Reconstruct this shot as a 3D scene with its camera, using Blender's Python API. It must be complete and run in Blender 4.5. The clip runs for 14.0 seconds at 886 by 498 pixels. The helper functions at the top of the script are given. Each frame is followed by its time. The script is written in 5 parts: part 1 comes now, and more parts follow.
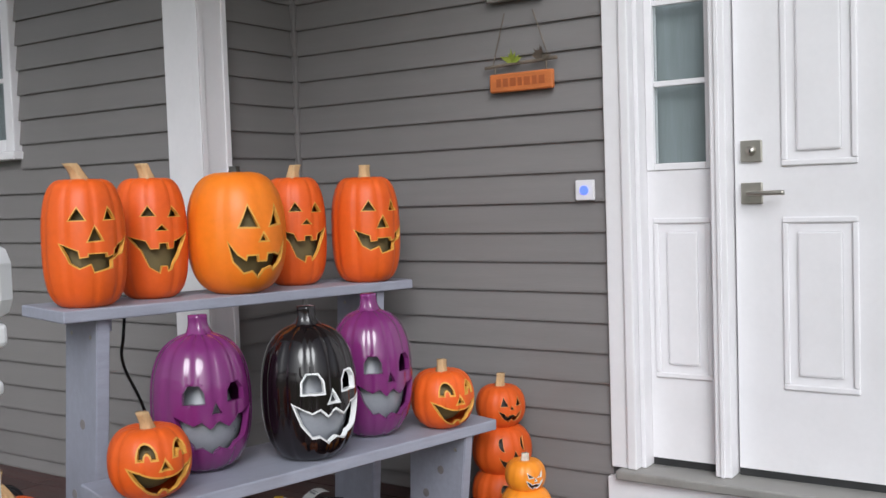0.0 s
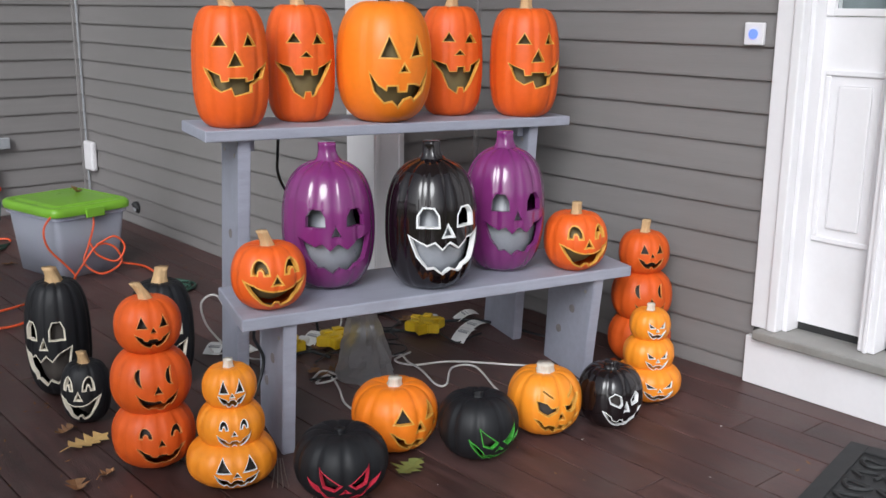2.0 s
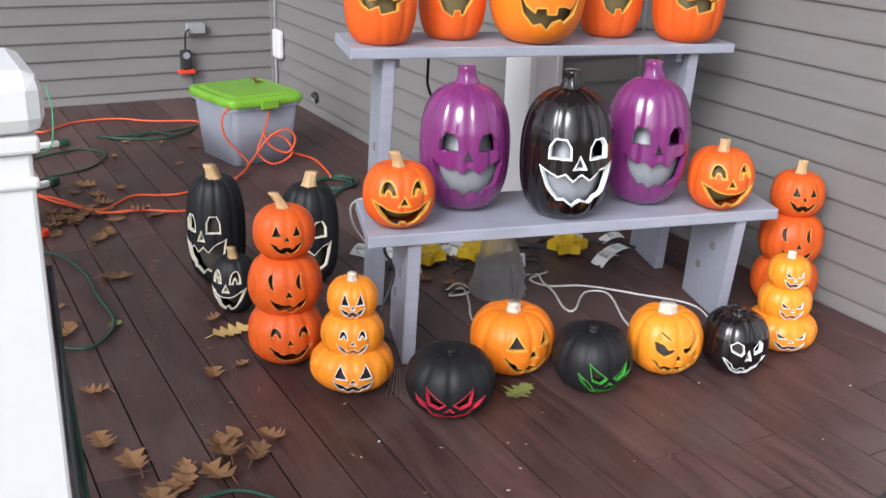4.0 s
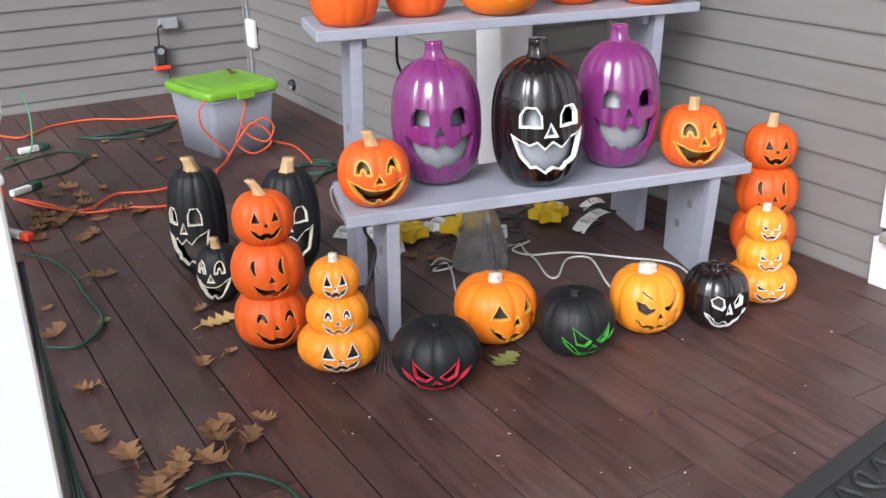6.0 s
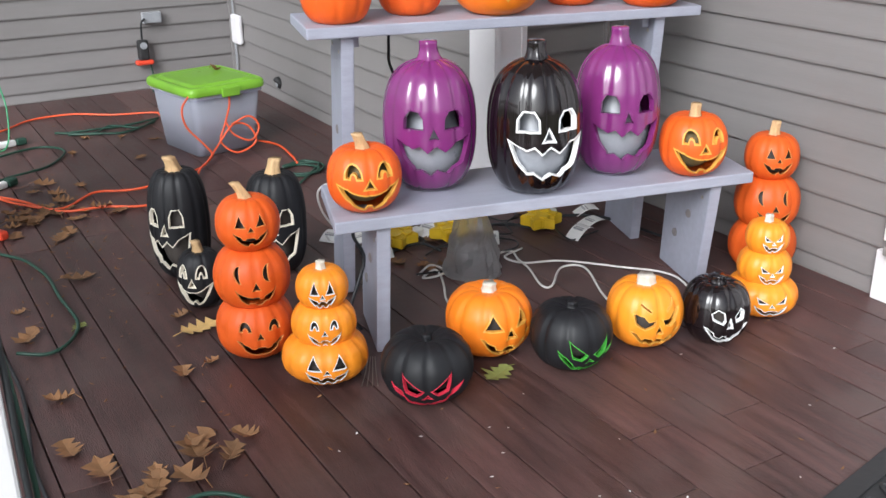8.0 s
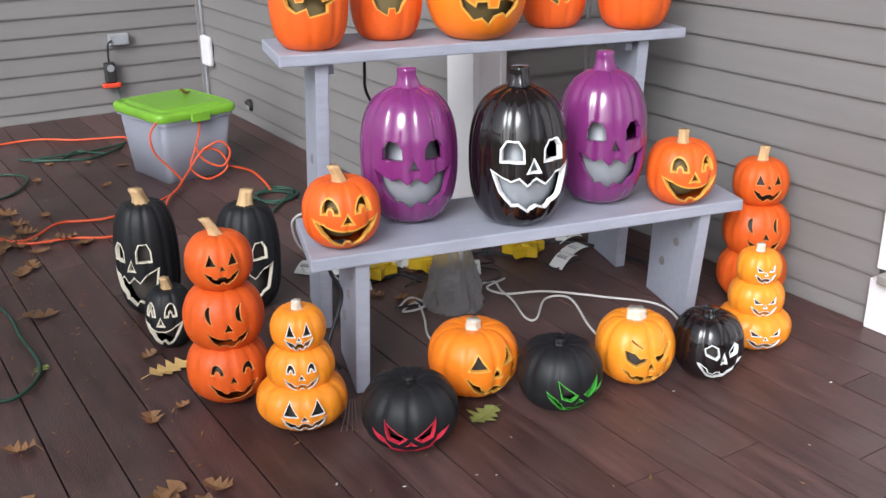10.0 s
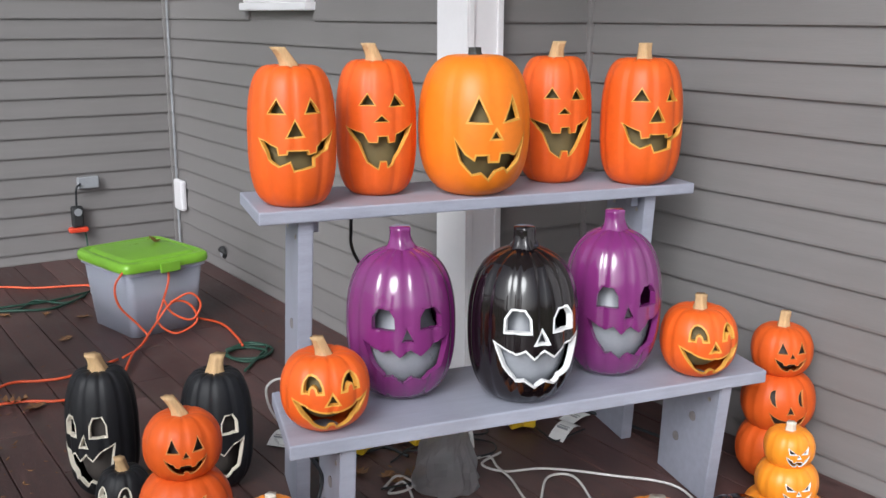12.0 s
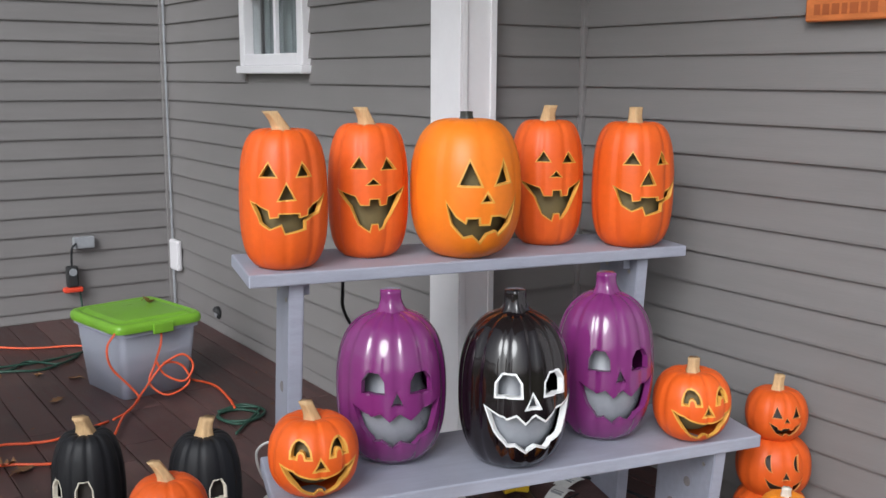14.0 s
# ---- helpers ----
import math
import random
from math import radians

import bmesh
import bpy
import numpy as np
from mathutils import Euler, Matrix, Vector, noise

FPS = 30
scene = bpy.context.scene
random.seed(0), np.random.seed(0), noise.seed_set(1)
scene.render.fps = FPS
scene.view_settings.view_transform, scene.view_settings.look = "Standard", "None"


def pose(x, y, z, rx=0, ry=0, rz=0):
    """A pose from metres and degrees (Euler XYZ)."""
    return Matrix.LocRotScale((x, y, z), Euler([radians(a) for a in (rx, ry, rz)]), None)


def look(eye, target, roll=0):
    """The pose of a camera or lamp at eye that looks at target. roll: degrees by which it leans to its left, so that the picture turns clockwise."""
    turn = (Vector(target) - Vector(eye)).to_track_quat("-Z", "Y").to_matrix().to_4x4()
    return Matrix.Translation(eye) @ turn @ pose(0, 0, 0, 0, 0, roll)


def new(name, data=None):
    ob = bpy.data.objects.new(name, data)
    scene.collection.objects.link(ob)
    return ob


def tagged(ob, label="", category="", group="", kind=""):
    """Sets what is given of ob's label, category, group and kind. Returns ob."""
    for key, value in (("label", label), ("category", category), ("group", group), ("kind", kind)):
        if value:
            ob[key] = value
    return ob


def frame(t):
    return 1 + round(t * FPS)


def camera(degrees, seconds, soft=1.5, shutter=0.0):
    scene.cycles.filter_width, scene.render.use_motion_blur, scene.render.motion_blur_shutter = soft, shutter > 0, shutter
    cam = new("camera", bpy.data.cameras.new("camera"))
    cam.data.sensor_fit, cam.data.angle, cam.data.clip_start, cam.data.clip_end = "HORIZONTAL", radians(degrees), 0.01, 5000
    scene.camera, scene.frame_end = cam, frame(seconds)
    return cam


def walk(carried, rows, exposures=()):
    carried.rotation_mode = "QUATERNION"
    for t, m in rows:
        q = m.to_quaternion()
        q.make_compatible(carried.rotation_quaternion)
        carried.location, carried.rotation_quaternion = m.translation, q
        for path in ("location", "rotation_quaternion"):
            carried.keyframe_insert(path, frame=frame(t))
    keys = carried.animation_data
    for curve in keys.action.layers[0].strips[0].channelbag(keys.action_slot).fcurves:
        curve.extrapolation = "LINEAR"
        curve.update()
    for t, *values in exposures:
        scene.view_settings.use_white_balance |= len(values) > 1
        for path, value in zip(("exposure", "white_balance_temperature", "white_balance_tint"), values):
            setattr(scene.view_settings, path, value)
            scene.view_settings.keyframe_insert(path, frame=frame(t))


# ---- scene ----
cam = camera(47.8, 14.0)
PATH = [
    (0, (-3.051, -2.807, 1.08), (-1.393, -1.694, 0.975), -1.9),
    (0.5, (-3.157, -3.198, 1.119), (-1.65, -1.896, 0.929), -1.7),
    (1, (-3.083, -3.225, 1.074), (-1.636, -1.867, 0.825), -3.3),
    (1.5, (-2.915, -3.164, 1.056), (-1.509, -1.776, 0.747), -2.2),
    (2, (-2.796, -3.106, 1.161), (-1.526, -1.635, 0.688), 0.5),
    (2.5, (-2.662, -3.135, 1.197), (-1.587, -1.543, 0.64), 2.1),
    (3, (-2.63, -3.17, 1.289), (-1.712, -1.517, 0.638), 2.8),
    (3.5, (-2.637, -3.179, 1.295), (-1.731, -1.523, 0.636), 1.4),
    (4, (-2.643, -3.213, 1.288), (-1.729, -1.579, 0.586), 1.9),
    (4.2, (-2.626, -3.229, 1.289), (-1.715, -1.601, 0.569), 1.0),
    (6.5, (-2.616, -3.264, 1.277), (-1.7, -1.647, 0.538), -1.9),
    (7, (-2.602, -3.2, 1.261), (-1.684, -1.589, 0.511), -1.5),
    (9.5, (-2.568, -3.109, 1.278), (-1.58, -1.529, 0.55), -0.1),
    (10, (-2.539, -3.033, 1.275), (-1.542, -1.453, 0.56), -0.7),
    (10.5, (-2.498, -2.936, 1.274), (-1.479, -1.343, 0.624), -0.9),
    (11, (-2.452, -2.825, 1.265), (-1.41, -1.221, 0.679), -0.7),
    (11.5, (-2.424, -2.757, 1.263), (-1.352, -1.152, 0.738), -0.7),
    (12, (-2.434, -2.757, 1.272), (-1.344, -1.142, 0.817), 0.2),
    (12.5, (-2.423, -2.76, 1.274), (-1.326, -1.135, 0.881), 0.7),
    (13, (-2.419, -2.762, 1.278), (-1.319, -1.133, 0.908), 0.6),
    (13.5, (-2.413, -2.761, 1.279), (-1.314, -1.129, 0.925), 0.6),
    (14, (-2.416, -2.764, 1.282), (-1.312, -1.132, 0.942), 0.3),
]
walk(cam, [(t, look(eye, target, roll)) for t, eye, target, roll in PATH],
     [(0.0, -0.19, 6000, 8), (0.5, -0.33, 6000, 8), (1.0, -0.26, 6000, 8), (1.8, -0.05, 6000, 8), (3.0, 0.38, 6000, 8), (6.5, 0.62, 6000, 8), (10.0, 0.55, 6000, 8), (12.0, 0.3, 6000, 8), (14.0, 0.08, 6000, 8)])

from mathutils.geometry import delaunay_2d_cdt

# ---- light ----
SUN_DIR = Vector((-0.68, -0.52, 0.55)).normalized()
world = bpy.data.worlds.new("sky")
scene.world = world
world.use_nodes = True
sky = world.node_tree.nodes.new("ShaderNodeTexSky")
sky.sky_type, sky.sun_disc = "NISHITA", False
sky.sun_elevation = math.asin(SUN_DIR.z)
sky.sun_rotation = math.atan2(SUN_DIR.x, SUN_DIR.y)
sky.air_density, sky.dust_density, sky.ozone_density = 1.0, 4.0, 0.6
pale = world.node_tree.nodes.new("ShaderNodeHueSaturation")
pale.inputs["Saturation"].default_value = 0.22
world.node_tree.links.new(sky.outputs[0], pale.inputs["Color"])
background = world.node_tree.nodes["Background"]
world.node_tree.links.new(pale.outputs[0], background.inputs[0])
background.inputs[1].default_value = 0.125
sun = new("sun", bpy.data.lights.new("sun", "SUN"))
sun.data.energy, sun.data.angle, sun.data.color = 1.5, radians(30), (1.0, 0.97, 0.93)
sun.matrix_world = look(SUN_DIR * 30, (0, 0, 0))


# ---- materials ----
def material(name, colour, rough=0.6, metal=0.0, vary=0.12, scale=8.0, bump=0.0, bump_scale=60.0, coat=0.0,
             by_object=0.0, stretch=(1, 1, 1), spec=0.5, dirt=None, dirt_amount=0.0, dirt_scale=3.0):
    m = bpy.data.materials.new(name)
    m.use_nodes = True
    n, l = m.node_tree.nodes, m.node_tree.links
    b = n["Principled BSDF"]
    b.inputs["Metallic"].default_value = metal
    b.inputs["Coat Weight"].default_value = coat
    b.inputs["Coat Roughness"].default_value = 0.06
    b.inputs["Specular IOR Level"].default_value = spec
    co = n.new("ShaderNodeTexCoord")
    mp = n.new("ShaderNodeMapping")
    mp.inputs["Scale"].default_value = stretch
    l.new(co.outputs["Object"], mp.inputs[0])
    big = n.new("ShaderNodeTexNoise")
    big.inputs["Scale"].default_value, big.inputs["Detail"].default_value = scale, 6
    l.new(mp.outputs[0], big.inputs["Vector"])
    fine = n.new("ShaderNodeTexNoise")
    fine.inputs["Scale"].default_value, fine.inputs["Detail"].default_value = scale * 9, 4
    l.new(mp.outputs[0], fine.inputs["Vector"])
    add = n.new("ShaderNodeMath")
    add.operation = "MULTIPLY_ADD"
    add.inputs[1].default_value = 0.45
    l.new(fine.outputs[0], add.inputs[0])
    l.new(big.outputs[0], add.inputs[2])
    val = n.new("ShaderNodeMapRange")
    val.inputs["From Min"].default_value, val.inputs["From Max"].default_value = 0.45, 1.0
    val.inputs["To Min"].default_value, val.inputs["To Max"].default_value = 1 - vary, 1 + vary
    l.new(add.outputs[0], val.inputs[0])
    last = val.outputs[0]
    if by_object:
        info = n.new("ShaderNodeObjectInfo")
        rnd = n.new("ShaderNodeMapRange")
        rnd.inputs["To Min"].default_value, rnd.inputs["To Max"].default_value = 1 - by_object, 1 + by_object
        l.new(info.outputs["Random"], rnd.inputs[0])
        mul = n.new("ShaderNodeMath")
        mul.operation = "MULTIPLY"
        l.new(last, mul.inputs[0])
        l.new(rnd.outputs[0], mul.inputs[1])
        last = mul.outputs[0]
    hsv = n.new("ShaderNodeHueSaturation")
    hsv.inputs["Color"].default_value = (*colour, 1)
    l.new(last, hsv.inputs["Value"])
    out = hsv.outputs[0]
    if dirt:
        dn = n.new("ShaderNodeTexNoise")
        dn.inputs["Scale"].default_value, dn.inputs["Detail"].default_value = dirt_scale, 8
        l.new(co.outputs["Object"], dn.inputs["Vector"])
        dr = n.new("ShaderNodeMapRange")
        dr.inputs["From Min"].default_value, dr.inputs["From Max"].default_value = 0.5, 0.75
        dr.inputs["To Max"].default_value = dirt_amount
        l.new(dn.outputs[0], dr.inputs[0])
        mix = n.new("ShaderNodeMix")
        mix.data_type = "RGBA"
        l.new(dr.outputs[0], mix.inputs[0])
        l.new(out, mix.inputs[6])
        mix.inputs[7].default_value = (*dirt, 1)
        out = mix.outputs[2]
    l.new(out, b.inputs["Base Color"])
    rr = n.new("ShaderNodeMapRange")
    rr.inputs["From Min"].default_value, rr.inputs["From Max"].default_value = 0.4, 1.0
    rr.inputs["To Min"].default_value, rr.inputs["To Max"].default_value = max(rough - 0.08, 0.03), min(rough + 0.1, 1)
    l.new(add.outputs[0], rr.inputs[0])
    l.new(rr.outputs[0], b.inputs["Roughness"])
    if bump:
        bn = n.new("ShaderNodeTexNoise")
        bn.inputs["Scale"].default_value, bn.inputs["Detail"].default_value = bump_scale, 5
        l.new(mp.outputs[0], bn.inputs["Vector"])
        bp = n.new("ShaderNodeBump")
        bp.inputs["Strength"].default_value, bp.inputs["Distance"].default_value = bump, 0.004
        l.new(bn.outputs[0], bp.inputs["Height"])
        l.new(bp.outputs[0], b.inputs["Normal"])
    return m


def glass(name, tint, rough=0.02, ior=1.45):
    m = bpy.data.materials.new(name)
    m.use_nodes = True
    b = m.node_tree.nodes["Principled BSDF"]
    b.inputs["Base Color"].default_value = (*tint, 1)
    b.inputs["Roughness"].default_value = rough
    b.inputs["Transmission Weight"].default_value = 1.0
    b.inputs["IOR"].default_value = ior
    return m


SIDING = material("siding_vinyl", (0.205, 0.192, 0.19), 0.55, vary=0.06, scale=5, bump=0.12, bump_scale=40, by_object=0.03,
                  stretch=(0.4, 0.4, 6), dirt=(0.14, 0.13, 0.12), dirt_amount=0.25, dirt_scale=1.5)
WHITE = material("white_paint", (0.78, 0.76, 0.78), 0.42, vary=0.03, scale=6, bump=0.05, bump_scale=80,
                 dirt=(0.5, 0.48, 0.46), dirt_amount=0.12, dirt_scale=4)
DECK = material("deck_stain", (0.078, 0.040, 0.037), 0.42, vary=0.55, scale=6, bump=0.45, bump_scale=60, by_object=0.32,
                stretch=(7, 0.8, 1), dirt=(0.13, 0.095, 0.085), dirt_amount=0.45, dirt_scale=3.5)
BENCH = material("bench_paint", (0.34, 0.35, 0.42), 0.55, vary=0.1, scale=7, bump=0.15, bump_scale=30, stretch=(1, 6, 6),
                 dirt=(0.24, 0.24, 0.28), dirt_amount=0.45, dirt_scale=5)
BENCH_KNOT = material("bench_knot", (0.22, 0.2, 0.2), 0.6, vary=0.3, scale=30)
SILL = material("sill_metal", (0.34, 0.33, 0.31), 0.45, metal=0.3, vary=0.12, scale=12)
ORANGE = material("orange_foam", (0.76, 0.116, 0.013), 0.42, vary=0.10, scale=7, bump=0.08, bump_scale=45, spec=0.4,
                  dirt=(0.62, 0.07, 0.008), dirt_amount=0.5, dirt_scale=9)
DEEP = material("deep_orange_foam", (0.66, 0.10, 0.012), 0.45, vary=0.10, scale=7, bump=0.08, bump_scale=45, spec=0.35,
                dirt=(0.5, 0.06, 0.008), dirt_amount=0.5, dirt_scale=9)
LIGHT = material("light_orange_foam", (0.86, 0.215, 0.012), 0.4, vary=0.10, scale=6, bump=0.06, bump_scale=45, spec=0.4,
                 dirt=(0.78, 0.13, 0.01), dirt_amount=0.55, dirt_scale=6)
AMBER = material("amber_plastic", (0.86, 0.28, 0.018), 0.35, vary=0.08, scale=7, bump=0.05, bump_scale=40, spec=0.45,
                 dirt=(0.75, 0.18, 0.012), dirt_amount=0.5, dirt_scale=8)
PURPLE = material("purple_gloss", (0.185, 0.026, 0.15), 0.11, vary=0.08, scale=5, coat=0.7, bump=0.04, bump_scale=18,
                  dirt=(0.17, 0.02, 0.16), dirt_amount=0.4, dirt_scale=5)
GLOSS = material("black_gloss", (0.008, 0.005, 0.006), 0.12, vary=0.2, scale=6, coat=0.35, bump=0.05, bump_scale=18)
MATTE = material("black_matte", (0.011, 0.011, 0.013), 0.5, vary=0.2, scale=8, bump=0.08, bump_scale=40, spec=0.35)
INSIDE = material("tan_inside", (0.17, 0.13, 0.055), 0.7, vary=0.15, scale=12)
# near-black shell colour, with the shade of the hollow painted in
SHADE_IN = material("shaded_inside", (0.06, 0.05, 0.045), 0.7, vary=0.2, scale=12)
GREY_IN = material("grey_inside", (0.27, 0.28, 0.31), 0.3, vary=0.1, scale=10)
TAN_RIM = material("tan_cut", (0.62, 0.22, 0.06), 0.5, vary=0.12, scale=30)
YELLOW_RIM = material("yellow_cut", (0.74, 0.36, 0.06), 0.5, vary=0.12, scale=30)
CREAM_RIM = material("cream_cut", (0.72, 0.66, 0.55), 0.5, vary=0.12, scale=30)
WHITE_RIM = material("white_cut", (0.84, 0.84, 0.84), 0.4, vary=0.06, scale=30)
PURPLE_RIM = material("purple_cut", (0.17, 0.024, 0.14), 0.2, vary=0.08, scale=10, coat=0.5)
RED_RIM = material("red_cut", (0.62, 0.035, 0.07), 0.45, vary=0.1, scale=30)
GREEN_RIM = material("green_cut", (0.07, 0.36, 0.045), 0.45, vary=0.1, scale=30)
STEM = material("tan_stem", (0.52, 0.34, 0.17), 0.65, vary=0.25, scale=30, bump=0.4, bump_scale=90, stretch=(1, 1, 0.25))
PALE_STEM = material("pale_stem", (0.60, 0.55, 0.47), 0.65, vary=0.2, scale=30, bump=0.4, bump_scale=90, stretch=(1, 1, 0.25))
DARK_STEM = material("dark_stem", (0.03, 0.034, 0.03), 0.5, vary=0.3, scale=30)
RUBBER = material("black_rubber", (0.022, 0.022, 0.023), 0.6, vary=0.25, scale=20, bump=0.2)
CABLE_BLACK = material("black_cable", (0.02, 0.022, 0.025), 0.45)
CABLE_GREEN = material("green_cable", (0.018, 0.06, 0.04), 0.5)
CABLE_BRIGHT = material("bright_green_cable", (0.06, 0.30, 0.14), 0.5)
CABLE_ORANGE = material("orange_cable", (0.72, 0.10, 0.03), 0.45)
CABLE_WHITE = material("white_cable", (0.62, 0.60, 0.58), 0.45)
NICKEL = material("satin_nickel", (0.46, 0.43, 0.38), 0.34, metal=0.9, vary=0.06, scale=40)
SIGN = material("orange_board", (0.55, 0.16, 0.04), 0.6, vary=0.2, scale=14, bump=0.2, stretch=(1, 1, 4))
SIGN_TEXT = material("dark_letters", (0.36, 0.09, 0.022), 0.6)
TWIG = material("twig", (0.16, 0.13, 0.10), 0.8, vary=0.3, scale=30)
LIME = material("lime_leaf", (0.35, 0.42, 0.06), 0.6, vary=0.2, scale=30)
LID = material("lime_lid", (0.22, 0.48, 0.035), 0.32, vary=0.07, scale=6, bump=0.05, dirt=(0.12, 0.2, 0.04), dirt_amount=0.35, dirt_scale=5)
OAK = material("dry_oak_leaf", (0.21, 0.105, 0.045), 0.75, vary=0.3, scale=25, by_object=0.35)
YELLOW_LEAF = material("yellow_leaf", (0.62, 0.40, 0.15), 0.7, vary=0.15, scale=25)
GREEN_LEAF = material("green_leaf", (0.20, 0.22, 0.06), 0.7, vary=0.2, scale=25)
PLUG_YELLOW = material("yellow_plastic", (0.75, 0.50, 0.02), 0.4)
PAPER = material("white_tag", (0.78, 0.77, 0.75), 0.6, vary=0.06, scale=30)
INK = material("grey_print", (0.35, 0.35, 0.36), 0.7)
RED = material("red_plastic", (0.75, 0.07, 0.03), 0.4)
BOX_GREY = material("grey_box", (0.30, 0.31, 0.33), 0.5)
BLIND = material("window_blind", (0.28, 0.30, 0.31), 0.7, vary=0.2, scale=4, stretch=(1, 6, 0.4))
DARK_ROOM = material("dark_room", (0.05, 0.055, 0.06), 0.8)
PANE = glass("pane_glass", (0.75, 0.8, 0.8))
CLEAR = glass("clear_tote", (0.80, 0.82, 0.94), 0.22, 1.12)
CLEAR.node_tree.nodes["Principled BSDF"].inputs["Transmission Weight"].default_value = 0.66
BAG = glass("clear_bag", (0.75, 0.75, 0.77), 0.35, 1.12)
BAG.node_tree.nodes["Principled BSDF"].inputs["Transmission Weight"].default_value = 0.88
SOFFIT = material("soffit_white", (0.7, 0.69, 0.68), 0.6, vary=0.04, scale=4)
GRASS = material("lawn", (0.09, 0.12, 0.04), 0.9, vary=0.4, scale=3, bump=0.5, bump_scale=30)
GLOW = bpy.data.materials.new("blue_light")
GLOW.use_nodes = True
GLOW.node_tree.nodes["Principled BSDF"].inputs["Base Color"].default_value = (0.1, 0.15, 0.9, 1)
GLOW.node_tree.nodes["Principled BSDF"].inputs["Emission Color"].default_value = (0.12, 0.2, 1.0, 1)
GLOW.node_tree.nodes["Principled BSDF"].inputs["Emission Strength"].default_value = 1.2


# ---- building helpers ----
def part(name, bm, mat, parent=None, label="", smooth=False):
    """Links a bmesh as one mesh object under a thing or a part."""
    me = bpy.data.meshes.new(name)
    bm.to_mesh(me)
    bm.free()
    me.materials.append(mat)
    if smooth:
        me.polygons.foreach_set("use_smooth", [True] * len(me.polygons))
    ob = new(name, me)
    ob.parent = parent
    return tagged(ob, label)


def thing(name, x, y, z, label, category, rz=0, group="", kind=""):
    e = new(name)
    e.matrix_basis = pose(x, y, z, 0, 0, rz)
    e.empty_display_size = 0.05
    return tagged(e, label, category, group, kind)


def box(bm, x0, y0, z0, x1, y1, z1, bevel=0.0, turn=None):
    """Adds a box, its edges rounded by bevel, to bm."""
    t = bmesh.new()
    bmesh.ops.create_cube(t, size=1, matrix=Matrix.Translation(((x0 + x1) / 2, (y0 + y1) / 2, (z0 + z1) / 2))
                          @ Matrix.Diagonal((x1 - x0, y1 - y0, z1 - z0, 1)))
    if bevel:
        bmesh.ops.bevel(t, geom=t.edges[:], offset=bevel, segments=2, affect="EDGES", profile=0.5)
    if turn is not None:
        t.transform(turn)
    me = bpy.data.meshes.new("scrap")
    t.to_mesh(me)
    t.free()
    bm.from_mesh(me)
    bpy.data.meshes.remove(me)
    return bm


def boxed(*a, **k):
    return box(bmesh.new(), *a, **k)


def prism(points, z0, z1):
    """An upright slab over an outline."""
    bm = bmesh.new()
    low = [bm.verts.new((x, y, z0)) for x, y in points]
    top = [bm.verts.new((x, y, z1)) for x, y in points]
    n = len(points)
    bm.faces.new(top)
    bm.faces.new(low[::-1])
    for i in range(n):
        bm.faces.new((low[i], low[(i + 1) % n], top[(i + 1) % n], top[i]))
    bmesh.ops.recalc_face_normals(bm, faces=bm.faces[:])
    return bm


def tube(bm, points, radius, sides=8):
    """Adds a round rod along points; radius may be one number or one for each point."""
    pts = [Vector(p) for p in points]
    rad = [radius] * len(pts) if isinstance(radius, (int, float)) else radius
    rings, side = [], None
    for i, p in enumerate(pts):
        d = (pts[min(i + 1, len(pts) - 1)] - pts[max(i - 1, 0)]).normalized()
        if side is None:
            side = d.orthogonal().normalized()
        side = (side - d * side.dot(d)).normalized()
        up = d.cross(side)
        rings.append([bm.verts.new(p + (side * math.cos(a) + up * math.sin(a)) * rad[i])
                      for a in (2 * math.pi * k / sides for k in range(sides))])
    for a, b in zip(rings, rings[1:]):
        for k in range(sides):
            bm.faces.new((a[k], a[(k + 1) % sides], b[(k + 1) % sides], b[k]))
    bm.faces.new(rings[0][::-1])
    bm.faces.new(rings[-1])
    return bm


def glide(points, steps=8):
    """A smooth line through points."""
    p = [Vector(q) for q in points]
    p = [p[0] * 2 - p[1]] + p + [p[-1] * 2 - p[-2]]
    out = []
    for i in range(1, len(p) - 2):
        for s in range(steps):
            t = s / steps
            out.append(0.5 * ((2 * p[i]) + (p[i + 1] - p[i - 1]) * t + (2 * p[i - 1] - 5 * p[i] + 4 * p[i + 1] - p[i + 2]) * t * t
                              + (3 * p[i] - p[i - 1] - 3 * p[i + 1] + p[i + 2]) * t ** 3))
    return out + [p[-2]]


# ---- the porch: walls, deck, roof ----
COURSE, FIRST = 0.1016, 0.031      # siding exposure, height of the lowest lap
TOP = 2.55
WALL_Y, SIDE_X, BACK_Y = -0.07, -0.545, 2.77
DOOR_Y = -1.425                   # edge of the door casing


def siding_board(length, low, high):
    """One lapped board along +x, its outer face towards -y, thicker at the lower edge."""
    bm = bmesh.new()
    rows = [(0.0, low), (-0.013, low), (-0.0135, low + 0.008), (-0.0015, high), (0.0, high)]
    a = [bm.verts.new((0, y, z)) for y, z in rows]
    b = [bm.verts.new((length, y, z)) for y, z in rows]
    for i in range(len(rows)):
        j = (i + 1) % len(rows)
        bm.faces.new((a[i], b[i], b[j], a[j]))
    bm.faces.new(a[::-1])
    bm.faces.new(b)
    bmesh.ops.recalc_face_normals(bm, faces=bm.faces[:])
    me = bpy.data.meshes.new("siding_board")
    bm.to_mesh(me)
    bm.free()
    me.materials.append(SIDING)
    return me


